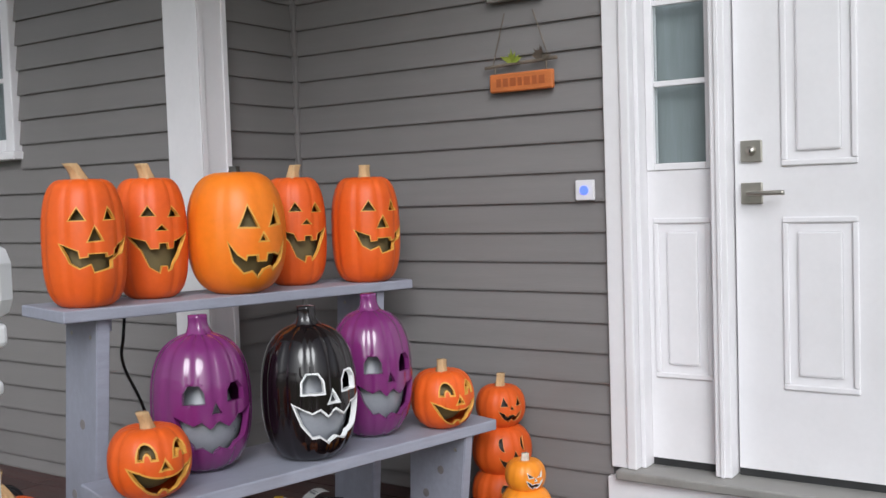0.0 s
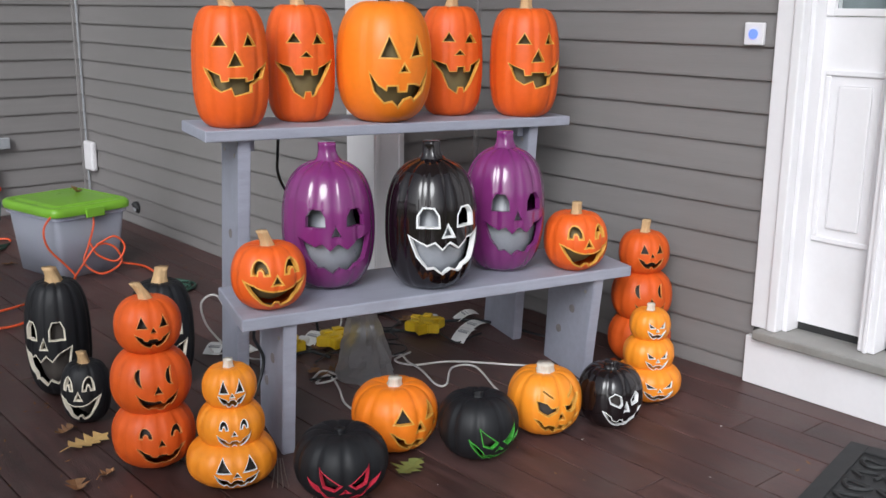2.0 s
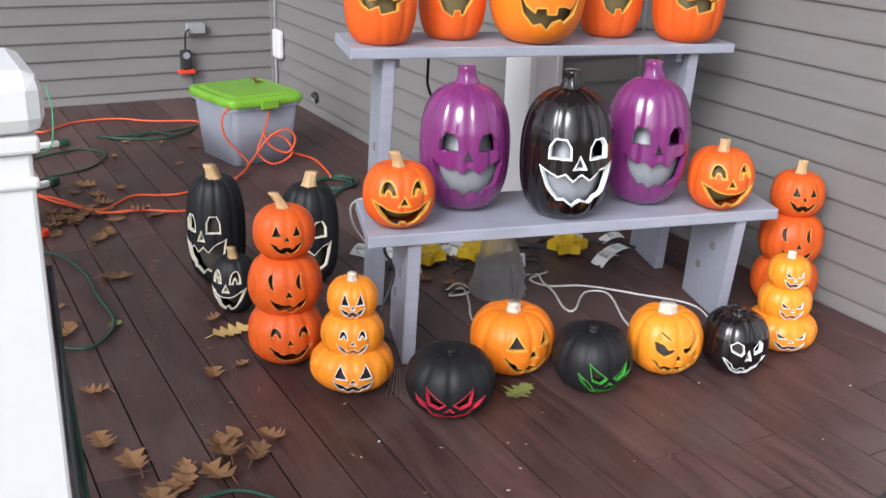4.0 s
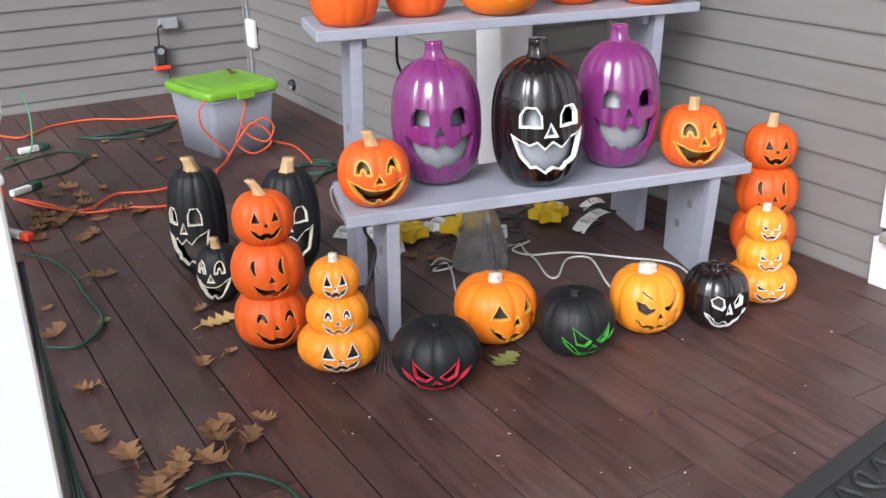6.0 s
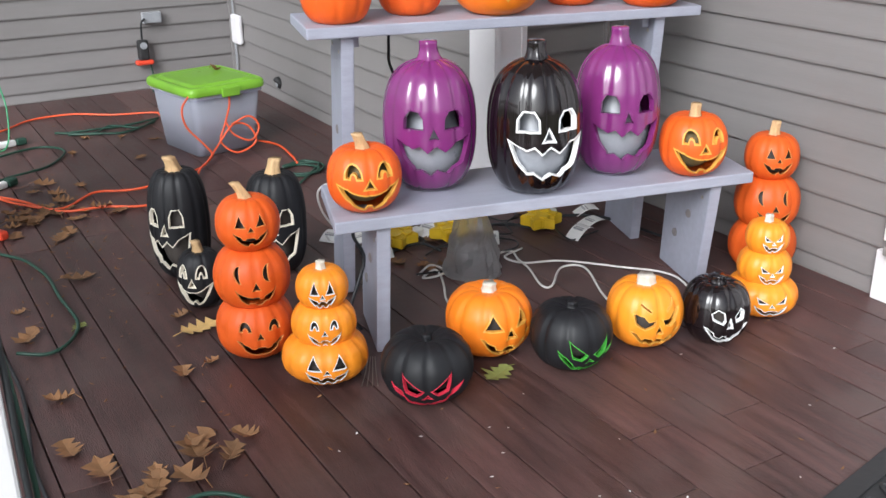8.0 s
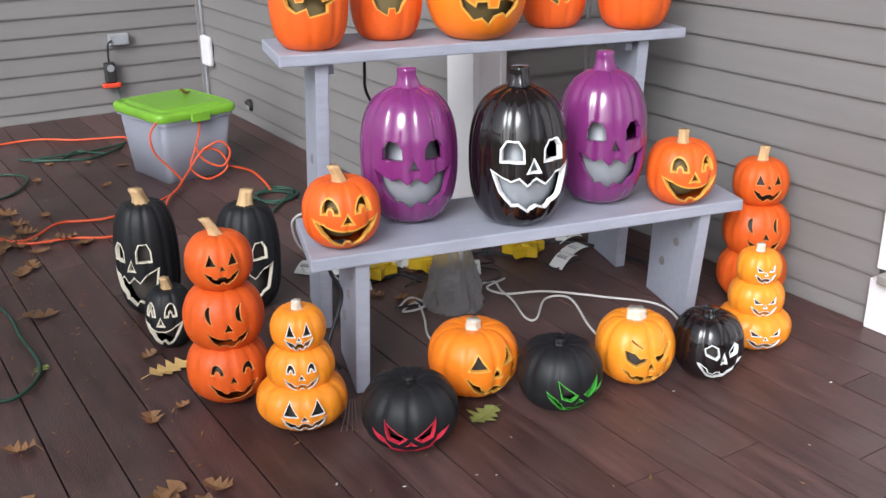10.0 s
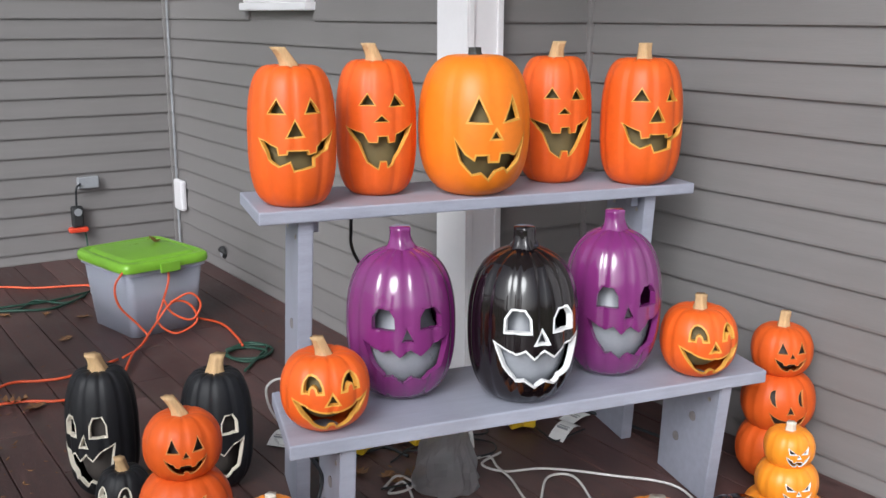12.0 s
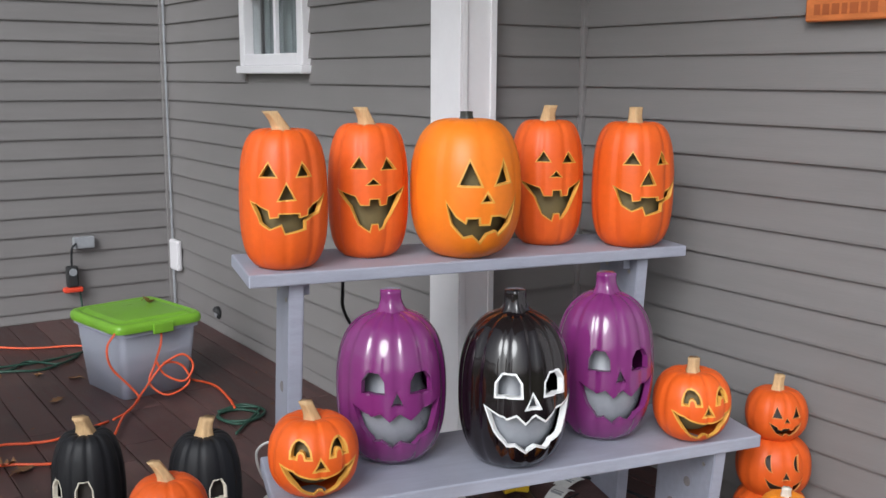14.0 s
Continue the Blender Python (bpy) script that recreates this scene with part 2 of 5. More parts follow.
def siding(wall, length, z0=-0.025, z1=TOP, skip=None):
    """Lapped boards on a wall whose face is the local plane y = 0. skip: a hole (x0, x1, z0, z1)."""
    k = -1
    while FIRST + k * COURSE < z1:
        low, high = FIRST + k * COURSE, FIRST + (k + 1) * COURSE
        spans = [(0, length)]
        if skip and low < skip[3] - 0.02 and high > skip[2] + 0.02:
            spans = [(0, skip[0]), (skip[1], length)]
        for a, b in spans:
            if b - a > 0.02 and high > z0 + 0.01:
                ob = new("siding_board", siding_board(b - a, max(low, z0), min(high, z1)))
                ob.parent = wall
                ob.location = (a, 0, 0)
        k += 1


def wall(name, length, m, label, skip=None, thick=0.14):
    """A wall along local +x, its face towards local -y."""
    bm = bmesh.new()
    if skip:
        x0, x1, z0, z1 = skip
        for q in ((0, -0.03, x0, TOP), (x1, -0.03, length, TOP), (x0, 0, x1, z0), (x0, z1, x1, TOP)):
            if q[2] - q[0] > 0.001 and q[3] - q[1] > 0.001:
                box(bm, q[0], 0.0, q[1], q[2], thick, q[3])
    else:
        box(bm, 0, 0.0, -0.03, length, thick, TOP)
    ob = part(name, bm, SIDING)
    ob.matrix_basis = m
    tagged(ob, label, "wall", kind="structure")
    siding(ob, length, skip=skip)
    return ob


# wall with the door: local x runs from the inner corner towards the street
wall("wall_door", 3.6, pose(0, WALL_Y, 0, 0, 0, -90), "grey lapped vinyl siding wall beside the front door",
     skip=(WALL_Y - DOOR_Y, 3.06 + WALL_Y, -0.03, 2.32))
wall("wall_return", -SIDE_X, pose(SIDE_X, WALL_Y, 0), "short grey lapped siding wall behind the pumpkin stand")
wall("wall_window", BACK_Y - WALL_Y, pose(SIDE_X, BACK_Y, 0, 0, 0, -90), "grey lapped siding wall with a small window",
     skip=(BACK_Y - 1.61, BACK_Y - 0.965, 1.325, 2.19))
wall("wall_back", 3.4, pose(SIDE_X - 3.4, BACK_Y, 0), "grey lapped siding wall at the end of the porch")
for nm, x, y in (("trim_corner", -0.012, WALL_Y - 0.012), ("trim_corner", SIDE_X - 0.012, BACK_Y - 0.012)):
    tagged(part(nm, boxed(x - 0.012, y - 0.012, 0, x + 0.012, y + 0.012, TOP, 0.004), SIDING),
           "narrow grey vinyl inside corner post", "trim", kind="structure")

# white corner boards on the outer corner
cb = thing("corner_post", SIDE_X, WALL_Y, 0, "white painted corner post with raised edge trim", "post", kind="structure")
part("board", boxed(-0.022, -0.056, 0, 0.0, 0.12, TOP, 0.003), WHITE, cb)
part("board", boxed(0.0005, -0.056, 0, 0.115, 0.0, TOP, 0.003), WHITE, cb)
part("edge_trim", boxed(0.092, -0.064, 0, 0.115, -0.0565, TOP, 0.002), WHITE, cb)
part("edge_trim", boxed(-0.030, -0.064, 0, -0.0225, -0.036, TOP, 0.002), WHITE, cb)
part("edge_trim", boxed(-0.022, -0.064, 0, 0.0, -0.0565, TOP, 0.002), WHITE, cb)

# roof over the porch, assumed and out of view; extent set to shade the walls
tagged(part("ceiling", boxed(-1.9, -1.7, TOP, 0.14, 1.0, TOP + 0.12), SOFFIT), "unseen white porch ceiling, sized to shade the walls", "ceiling", kind="structure")

# ground far below the deck edge
g = bmesh.new()
bmesh.ops.create_grid(g, x_segments=2, y_segments=2, size=400)
ground = part("ground", g, GRASS)
ground.location = (0, 0, -0.62)
tagged(ground, "green lawn round the porch", "ground", kind="structure")


# ---- window ----
def side_window():
    w = thing("window_1", SIDE_X, 1.2875, 1.325, "white framed window with a pale blind behind the glass", "window", kind="structure")
    hy, h = 0.3225, 0.865
    for y0, y1, z0, z1 in ((-hy, -hy + 0.055, 0, h), (hy - 0.055, hy, 0, h), (-hy + 0.055, hy - 0.055, 0, 0.05), (-hy + 0.055, hy - 0.055, h - 0.05, h)):
        part("window_frame", boxed(-0.04, y0, z0, 0.05, y1, z1, 0.006), WHITE, w)
    part("window_sill", boxed(-0.055, -hy - 0.012, -0.035, 0.03, hy + 0.012, 0.0, 0.006), WHITE, w)
    part("muntin", boxed(-0.012, -0.012, 0.05, 0.006, 0.012, h - 0.05, 0.002), WHITE, w)
    for z in (0.30, 0.57):
        part("muntin", boxed(-0.011, -hy + 0.055, z - 0.01, 0.005, hy - 0.055, z + 0.01, 0.002), WHITE, w)
    p = part("pane", boxed(0.006, -hy + 0.055, 0.05, 0.012, hy - 0.055, h - 0.05), PANE, w)
    p.visible_shadow = False
    b = bmesh.new()
    for i in range(9):
        y = -hy + 0.08 + i * 0.056
        box(b, 0.05 + 0.008 * (i % 2), y - 0.03, 0.03, 0.06 + 0.008 * (i % 2), y + 0.024, h - 0.03)
    part("blind", b, BLIND, w)
    part("room_back", boxed(0.12, -hy, 0, 0.14, hy, h), DARK_ROOM, w)


side_window()


# ---- front door ----
def raised_panel(bm, y0, y1, z0, z1, x):
    """A moulded panel on a door's face at x, proud towards -x."""
    box(bm, x - 0.008, y0, z0, x, y1, z0 + 0.018, 0.004)
    box(bm, x - 0.008, y0, z1 - 0.018, x, y1, z1, 0.004)
    box(bm, x - 0.008, y0, z0 + 0.018, x, y0 + 0.018, z1 - 0.018, 0.004)
    box(bm, x - 0.008, y1 - 0.018, z0 + 0.018, x, y1, z1 - 0.018, 0.004)
    box(bm, x - 0.007, y0 + 0.045, z0 + 0.045, x, y1 - 0.045, z1 - 0.045, 0.006)
    return bm


def front_door():
    f = thing("door_surround", 0, 0, 0, "white front door casing with a sidelight", "door frame", kind="structure")
    y = DOOR_Y
    casing = boxed(-0.03, y - 0.06, 0.166, 0.14, y, 2.36, 0.004)
    box(casing, -0.042, y - 0.095, 0.166, 0.14, y - 0.0605, 2.36, 0.006)
    part("casing", casing, WHITE, f)
    part("header", boxed(-0.03, -3.06, 2.18, 0.14, y - 0.096, 2.29, 0.004), WHITE, f)
    part("skirt_board", boxed(-0.035, -3.06, -0.025, 0.14, y + 0.012, 0.134, 0.003), WHITE, f)
    part("sill", boxed(-0.07, -3.06, 0.1345, 0.14, y - 0.03, 0.166, 0.006), SILL, f, "worn grey metal threshold")
    part("mullion", boxed(0.0, -1.819, 0.167, 0.10, -1.766, 2.18, 0.005), WHITE, f)
    part("mullion_bead", boxed(-0.008, -1.799, 0.167, -0.0005, -1.786, 2.18, 0.002), WHITE, f)
    part("jamb", boxed(-0.005, y - 0.112, 0.167, 0.1, y - 0.0955, 2.18, 0.003), WHITE, f)
    # sidelight: four rails round the glass
    s = part("sidelight", boxed(0.055, -1.765, 0.192, 0.095, y - 0.113, 1.14), WHITE, f)
    rails = bmesh.new()
    box(rails, 0.05, -1.765, 1.141, 0.095, -1.737, 2.18, 0.003)
    box(rails, 0.05, -1.565, 1.141, 0.095, y - 0.113, 2.18, 0.003)
    box(rails, 0.049, -1.7365, 1.141, 0.095, -1.5655, 1.163, 0.003)
    box(rails, 0.049, -1.7365, 2.05, 0.095, -1.5655, 2.18, 0.003)
    part("glass_frame", rails, WHITE, s)
    part("panel_moulding", raised_panel(bmesh.new(), -1.75, -1.557, 0.462, 0.986, 0.055), WHITE, s)
    for z in (1.42, 1.68, 1.94):
        part("muntin", boxed(0.055, -1.7365, z - 0.009, 0.07, -1.5655, z + 0.009, 0.002), WHITE, s)
    gl = part("pane", boxed(0.066, -1.7365, 1.1635, 0.071, -1.5655, 2.05), PANE, s)
    gl.visible_shadow = False
    part("dark_gap", boxed(0.06, -1.765, 0.1665, 0.09, y - 0.113, 0.1915), RUBBER, f, "dark rubber sweep")
    part("blind", boxed(0.11, -1.755, 1.15, 0.13, -1.55, 2.07), BLIND, f, "grey curtain behind the sidelight")
    d = thing("door_1", 0.06, -1.825, 0.19, "white panelled front door, closed", "door", kind="structure")
    part("slab", boxed(0.0, -0.914, 0.0, 0.044, 0.0, 1.985, 0.003), WHITE, d)
    for y0, y1 in ((-0.365, -0.145), (-0.765, -0.545)):
        for z0, z1 in ((0.262, 0.793), (0.948, 1.86)):
            part("panel_moulding", raised_panel(bmesh.new(), y0, y1, z0, z1, 0.0), WHITE, d)
    for z, nm in ((0.998, "deadbolt"), (0.868, "lever_handle")):
        b = boxed(-0.012, -0.088, z - 0.033, 0.0, -0.022, z + 0.033, 0.003)
        h = part(nm, b, NICKEL, d, "satin nickel square plate")
        k = bmesh.new()
        if nm == "deadbolt":
            tube(k, [(-0.012, -0.055, z), (-0.022, -0.055, z)], 0.015, 16)
            cyl = part("cylinder", k, NICKEL, h, "", True)
            part("keyhole", boxed(-0.0235, -0.057, z - 0.005, -0.0222, -0.053, z + 0.005), RUBBER, cyl)
        else:
            tube(k, glide([(-0.012, -0.055, z), (-0.05, -0.055, z), (-0.056, -0.068, z), (-0.056, -0.12, z), (-0.054, -0.165, z)], 5),
                 0.0075, 10)
            part("lever", k, NICKEL, h, "", True)
    part("weather_strip", boxed(0.005, -0.914, -0.0235, 0.04, 0.0, -0.0005), RUBBER, d)


front_door()

# doorbell beside the casing
bell = thing("doorbell", -0.014, -1.350, 1.085, "white square doorbell with a glowing blue button", "doorbell")
part("plate", boxed(-0.014, -0.034, -0.034, 0.0, 0.034, 0.034, 0.004), WHITE, bell)
b = bmesh.new()
tube(b, [(-0.0145, 0, 0), (-0.019, 0, 0)], 0.015, 20)
part("button", b, GLOW, bell, "glowing blue round button")


# ---- deck ----
deck = thing("floor", 0, 0, -0.025, "dark red-brown stained wooden porch deck", "floor", kind="structure")
part("joists", boxed(-2.77, -2.95, -0.12, 0.0, BACK_Y, -0.03), DECK, deck)
part("rim_board", boxed(-2.81, -2.99, -0.6, -2.7725, BACK_Y, -0.002, 0.004), WHITE, deck)


# ---- railing posts ----
def newel():
    p = thing("newel_post", -2.595, -1.84, -0.025, "white painted railing post with a moulded cap", "post")
    part("shaft", boxed(-0.088, -0.088, 0, 0.088, 0.088, 0.975, 0.006), WHITE, p)
    for r, z0, z1 in ((0.093, 0.93, 0.945), (0.097, 0.976, 0.999)):
        part("moulding", boxed(-r, -r, z0, r, r, z1, 0.005), WHITE, p)
    part("cap", boxed(-0.107, -0.107, 0.9995, 0.107, 0.107, 1.078, 0.022), WHITE, p)


newel()
col = thing("porch_column", -2.47, 0.6, -0.025, "white porch column wound with a green light string", "column")
part("shaft", boxed(-0.09, -0.09, 0, 0.09, 0.09, TOP + 0.02, 0.006), WHITE, col)
part("base", boxed(-0.11, -0.11, 0, 0.11, 0.11, 0.14, 0.006), WHITE, col)
w = bmesh.new()
tube(w, glide([(0.10 * math.cos(a) * 1.25, 0.10 * math.sin(a) * 1.25, 0.2 + 0.06 * a) for a in (0.7 * i for i in range(40))], 3), 0.003, 5)
part("light_string", w, CABLE_BRIGHT, col, "thin green light string", True)
for i in range(9):
    a = 0.9 + 2.1 * i
    tw = bmesh.new()
    q = Vector((0.12 * math.cos(a), 0.12 * math.sin(a), 0.3 + 0.126 * i))
    tube(tw, [q, q * 1.0 + Vector((0.05 * math.cos(a + 0.4), 0.05 * math.sin(a + 0.4), 0.015))], 0.004, 5)
    part("bulb", tw, CABLE_BRIGHT, col)
rail = thing("porch_rail", -2.58, -0.9, -0.025, "white railing along the deck edge", "railing")
part("rail", boxed(-0.16, -0.66, 0.82, -0.08, 1.7, 0.87, 0.008), WHITE, rail)
part("rail", boxed(-0.15, -0.66, 0.09, -0.09, 1.7, 0.14, 0.006), WHITE, rail)
for i in range(18):
    part("baluster", boxed(-0.135, -0.57 + 0.125 * i, 0.1405, -0.105, -0.54 + 0.125 * i, 0.8195), WHITE, rail)


# ---- carved pumpkins ----
def spow(a, e):
    return math.copysign(abs(a) ** e, a)


class Gourd:
    """A ribbed round body: radius, height, squareness of its outline, ribs and their depth."""

    def __init__(self, r, h, ex=0.7, ez=0.85, ribs=10, depth=0.05, dimple=0.03, taper=0.0, z0=0.0, phase=0.0):
        self.r, self.h, self.ex, self.ez, self.ribs, self.depth = r, h, ex, ez, ribs, depth
        self.dimple, self.taper, self.z0, self.phase = dimple, taper, z0, phase

    def radius(self, phi):
        return self.r * abs(math.cos(phi)) ** self.ex * (1 + self.taper * math.sin(phi))

    def phi_of(self, fz):
        s = max(-1, min(1, 2 * fz - 1))
        return math.asin(spow(s, 1 / self.ez))

    def at(self, th, phi, inset=0.0):
        r = self.radius(phi)
        z = self.h / 2 + self.h / 2 * spow(math.sin(phi), self.ez)
        k = abs(math.sin(self.ribs * (th + self.phase) / 2))
        groove = math.exp(-(k / 0.33) ** 2)
        wob = 1 + 0.012 * math.sin(3 * th + self.ribs) + 0.008 * math.sin(5 * th + 1.3 + 9 * self.r)
        ease = min(1.0, (r / self.r) * 1.6)
        r2 = 1.022 * r * (1 - self.depth * groove * ease) * wob
        if phi > 0:
            z -= self.dimple * math.exp(-(r / (0.4 * self.r)) ** 2) + 0.25 * self.depth * self.h * groove * math.exp(-((r / self.r - 0.45) / 0.3) ** 2)
        if inset:
            r2 = max(0.0, r2 - inset)
        return Vector((r2 * math.cos(th), r2 * math.sin(th), self.z0 + z))

    def flat(self, fx, fz):
        """From the front view (half-widths across, heights up) to arc length and height."""
        phi = self.phi_of(fz)
        s = max(-0.97, min(0.97, fx * self.r / max(self.radius(phi), 0.3 * self.r)))
        return math.asin(s) * self.r, fz * self.h


def offset(poly, d):
    """The outline grown by d."""
    area = sum(a[0] * b[1] - b[0] * a[1] for a, b in zip(poly, poly[1:] + poly[:1]))
    if area < 0:
        poly = poly[::-1]
    out = []
    for i, p in enumerate(poly):
        a, b = Vector(poly[i - 1]), Vector(poly[(i + 1) % len(poly)])
        p = Vector(p)
        u, v = (p - a).normalized(), (b - p).normalized()
        n1, n2 = Vector((u.y, -u.x)), Vector((v.y, -v.x))
        n = n1 + n2
        if n.length < 0.3:
            n = n1
        n.normalize()
        out.append(tuple(p + n * d / max(0.55, n.dot(n1))))
    return poly, out


def split(poly, step):
    out = []
    for a, b in zip(poly, poly[1:] + poly[:1]):
        n = max(1, int(math.dist(a, b) / step))
        out += [(a[0] + (b[0] - a[0]) * i / n, a[1] + (b[1] - a[1]) * i / n) for i in range(n)]
    return out


def carve(g, parent, face, skin, rim, rim_width=0.0034, wall_depth=0.012, name="body", liner=None, liner_gap=0.03, nu=84, nv=30):
    """The body with its cut-outs: the skin, a cut edge for each feature, and an inner shell added close behind for the
    dim hollow.
    """
    k = g.h / math.pi * 1.2
    to_uv = lambda p: (p[0], (g.phi_of(p[1] / g.h)) * k)
    verts, edges, faces, holes = [], [], [], []
    for feature, poly in face:
        flat_poly = [g.flat(*p) for p in poly]
        inner, outer = offset(flat_poly, rim_width)
        inner, outer = split(inner, 0.008), split(outer, 0.008)
        holes.append((feature, inner, outer))
        for ring in (inner, outer):
            start = len(verts)
            verts += [Vector(to_uv(p)) for p in ring]
            faces.append(list(range(start, len(verts))))
    half = math.pi * g.r
    for i in range(nu + 1):
        for j in range(nv + 1):
            phi = (-0.5 + j / nv) * math.pi
            verts.append(Vector((-half + 2 * half * i / nu, phi * k)))
    v2, e2, f2, ov, oe, of = delaunay_2d_cdt(verts, edges, faces, 0, 1e-6)
    pos = [g.at(v.x / g.r, max(-1.5707, min(1.5707, v.y / k))) for v in v2]
    body, rims = bmesh.new(), [bmesh.new() for _ in holes]
    bv = [body.verts.new(p) for p in pos]
    seen = [{} for _ in holes]
    for f, o in zip(f2, of):
        inside = {i // 2 for i in o if i % 2 == 0}
        ring = [i // 2 for i in o if i % 2 == 1]
        if inside:
            continue
        if ring:
            n = ring[0]
            for i in f:
                if i not in seen[n]:
                    seen[n][i] = rims[n].verts.new(pos[i])
            rims[n].faces.new([seen[n][i] for i in f])
        else:
            try:
                body.faces.new([bv[i] for i in f])
            except ValueError:
                pass
    bmesh.ops.remove_doubles(body, verts=body.verts[:], dist=2e-5)
    bmesh.ops.delete(body, geom=[v for v in body.verts if not v.link_faces], context="VERTS")
    bmesh.ops.recalc_face_normals(body, faces=body.faces[:])
    b = part(name, body, skin, parent, "", True)
    for (feature, inner, outer), bm in zip(holes, rims):
        a = [bm.verts.new(g.at(p[0] / g.r, g.phi_of(p[1] / g.h))) for p in inner]
        c = [bm.verts.new(g.at(p[0] / g.r, g.phi_of(p[1] / g.h), wall_depth)) for p in inner]
        for i in range(len(a)):
            j = (i + 1) % len(a)
            bm.faces.new((a[i], c[i], c[j], a[j]))
        part(feature, bm, rim, b if name != "body" else parent)
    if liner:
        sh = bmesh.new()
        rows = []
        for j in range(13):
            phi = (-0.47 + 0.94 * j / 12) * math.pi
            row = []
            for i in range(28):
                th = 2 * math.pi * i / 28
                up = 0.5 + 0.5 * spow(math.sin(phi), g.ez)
                # grey shells step back behind the eyes so that these look darker than the mouth
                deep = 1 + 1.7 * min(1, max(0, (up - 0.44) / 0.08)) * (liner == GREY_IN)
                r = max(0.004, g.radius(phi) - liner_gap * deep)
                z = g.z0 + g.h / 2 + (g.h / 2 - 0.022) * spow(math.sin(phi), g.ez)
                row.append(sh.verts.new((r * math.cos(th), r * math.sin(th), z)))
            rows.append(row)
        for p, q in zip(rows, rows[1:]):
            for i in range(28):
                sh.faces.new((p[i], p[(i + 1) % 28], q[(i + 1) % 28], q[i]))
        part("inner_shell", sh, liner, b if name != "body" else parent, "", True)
    return b


def stem(parent, z, r, h, mat, bend=(0.25, 0.1), flare=1.7, ribs=5, label=""):
    bm = bmesh.new()
    rings = []
    for j in range(7):
        t = j / 6
        rad = r * (1 + (flare - 1) * (1 - t) ** 3) * (1 + 0.12 * t)
        cx, cy = bend[0] * h * t ** 1.6, bend[1] * h * t ** 1.6
        rings.append([bm.verts.new((cx + rad * (1 + 0.14 * math.cos(ribs * a + 2 * t)) * math.cos(a),
                                    cy + rad * (1 + 0.14 * math.cos(ribs * a + 2 * t)) * math.sin(a), z + h * t))
                      for a in (2 * math.pi * k / 20 for k in range(20))])
    for p, q in zip(rings, rings[1:]):
        for k in range(20):
            bm.faces.new((p[k], p[(k + 1) % 20], q[(k + 1) % 20], q[k]))
    bm.faces.new(rings[-1])
    return part("stem", bm, mat, parent, label, True)


# features, in half-widths across and heights up
def tri(cx, w, z0, z1, lean=0.0):
    return [(cx - w, z0), (cx + w, z0), (cx + lean, z1)]


def arch(cx, w, z0, z1):
    return [(cx - w, z0), (cx + w, z0), (cx + w * 0.95, z0 + 0.6 * (z1 - z0)), (cx + 0.5 * w, z1), (cx - 0.5 * w, z1), (cx - w * 0.95, z0 + 0.6 * (z1 - z0))]


def merry(cx, w, z0, z1, bite=0.45):
    """An eye like a bow, open below."""
    top = [(cx + w * math.cos(a), z0 + (z1 - z0) * math.sin(a)) for a in (math.pi * i / 8 for i in range(9))]
    low = [(cx + 0.5 * w * math.cos(a), z0 + bite * (z1 - z0) * math.sin(a)) for a in (math.pi * i / 5 for i in range(6))]
    return top + low[::-1]


def moon(cx, w, z0, z1, side):
    zc, hz = (z0 + z1) / 2, (z1 - z0) / 2
    out = [(cx - side * w * math.cos(a), zc + hz * math.sin(a)) for a in (math.pi * (i / 8 - 0.5) for i in range(9))]
    inn = [(cx - side * 0.25 * w * math.cos(a), zc + hz * math.sin(a)) for a in (math.pi * (i / 8 - 0.5) for i in range(1, 8))]
    return out + inn[::-1]


def smile(w, tip, upper, lower, up_teeth=(), low_teeth=(), tooth=0.05, tw=0.09, cx=0.0):
    """A grin from -w to w: the height of its tips, of the upper lip and of the lower lip, and teeth at the given places."""
    top, low = [], []
    n = 24
    for i in range(n + 1):
        x = -w + 2 * w * i / n
        q = abs(x / w)
        zt = upper + (tip - upper) * q ** 2
        zl = lower + (tip - lower) * q ** 2.6
        if any(abs(x - t) < tw for t in up_teeth):
            zt = max(zl + 0.012, zt - tooth)
        if any(abs(x - t) < tw for t in low_teeth):
            zl = min(zt - 0.012, zl + tooth)
        top.append((cx + x, zt))
        if 0 < i < n:
            low.append((cx + x, zl))
    return top + low[::-1]


FACE_GRIN = [("eye_cutout", [(-0.55, 0.675), (-0.20, 0.675), (-0.36, 0.765)]), ("eye_cutout", [(0.26, 0.675), (0.60, 0.675), (0.38, 0.765)]),
             ("nose_cutout", [(-0.16, 0.515), (0.20, 0.52), (0.02, 0.625)]),
             ("mouth_cutout", [(-0.75, 0.50), (-0.39, 0.445), (-0.36, 0.39), (-0.16, 0.397), (-0.15, 0.42), (0.29, 0.42), (0.31, 0.39), (0.50, 0.405),
                               (0.51, 0.445), (0.86, 0.54), (0.74, 0.42), (0.43, 0.373), (0.43, 0.313), (-0.02, 0.285), (-0.10, 0.35), (-0.36, 0.318), (-0.57, 0.36)])]
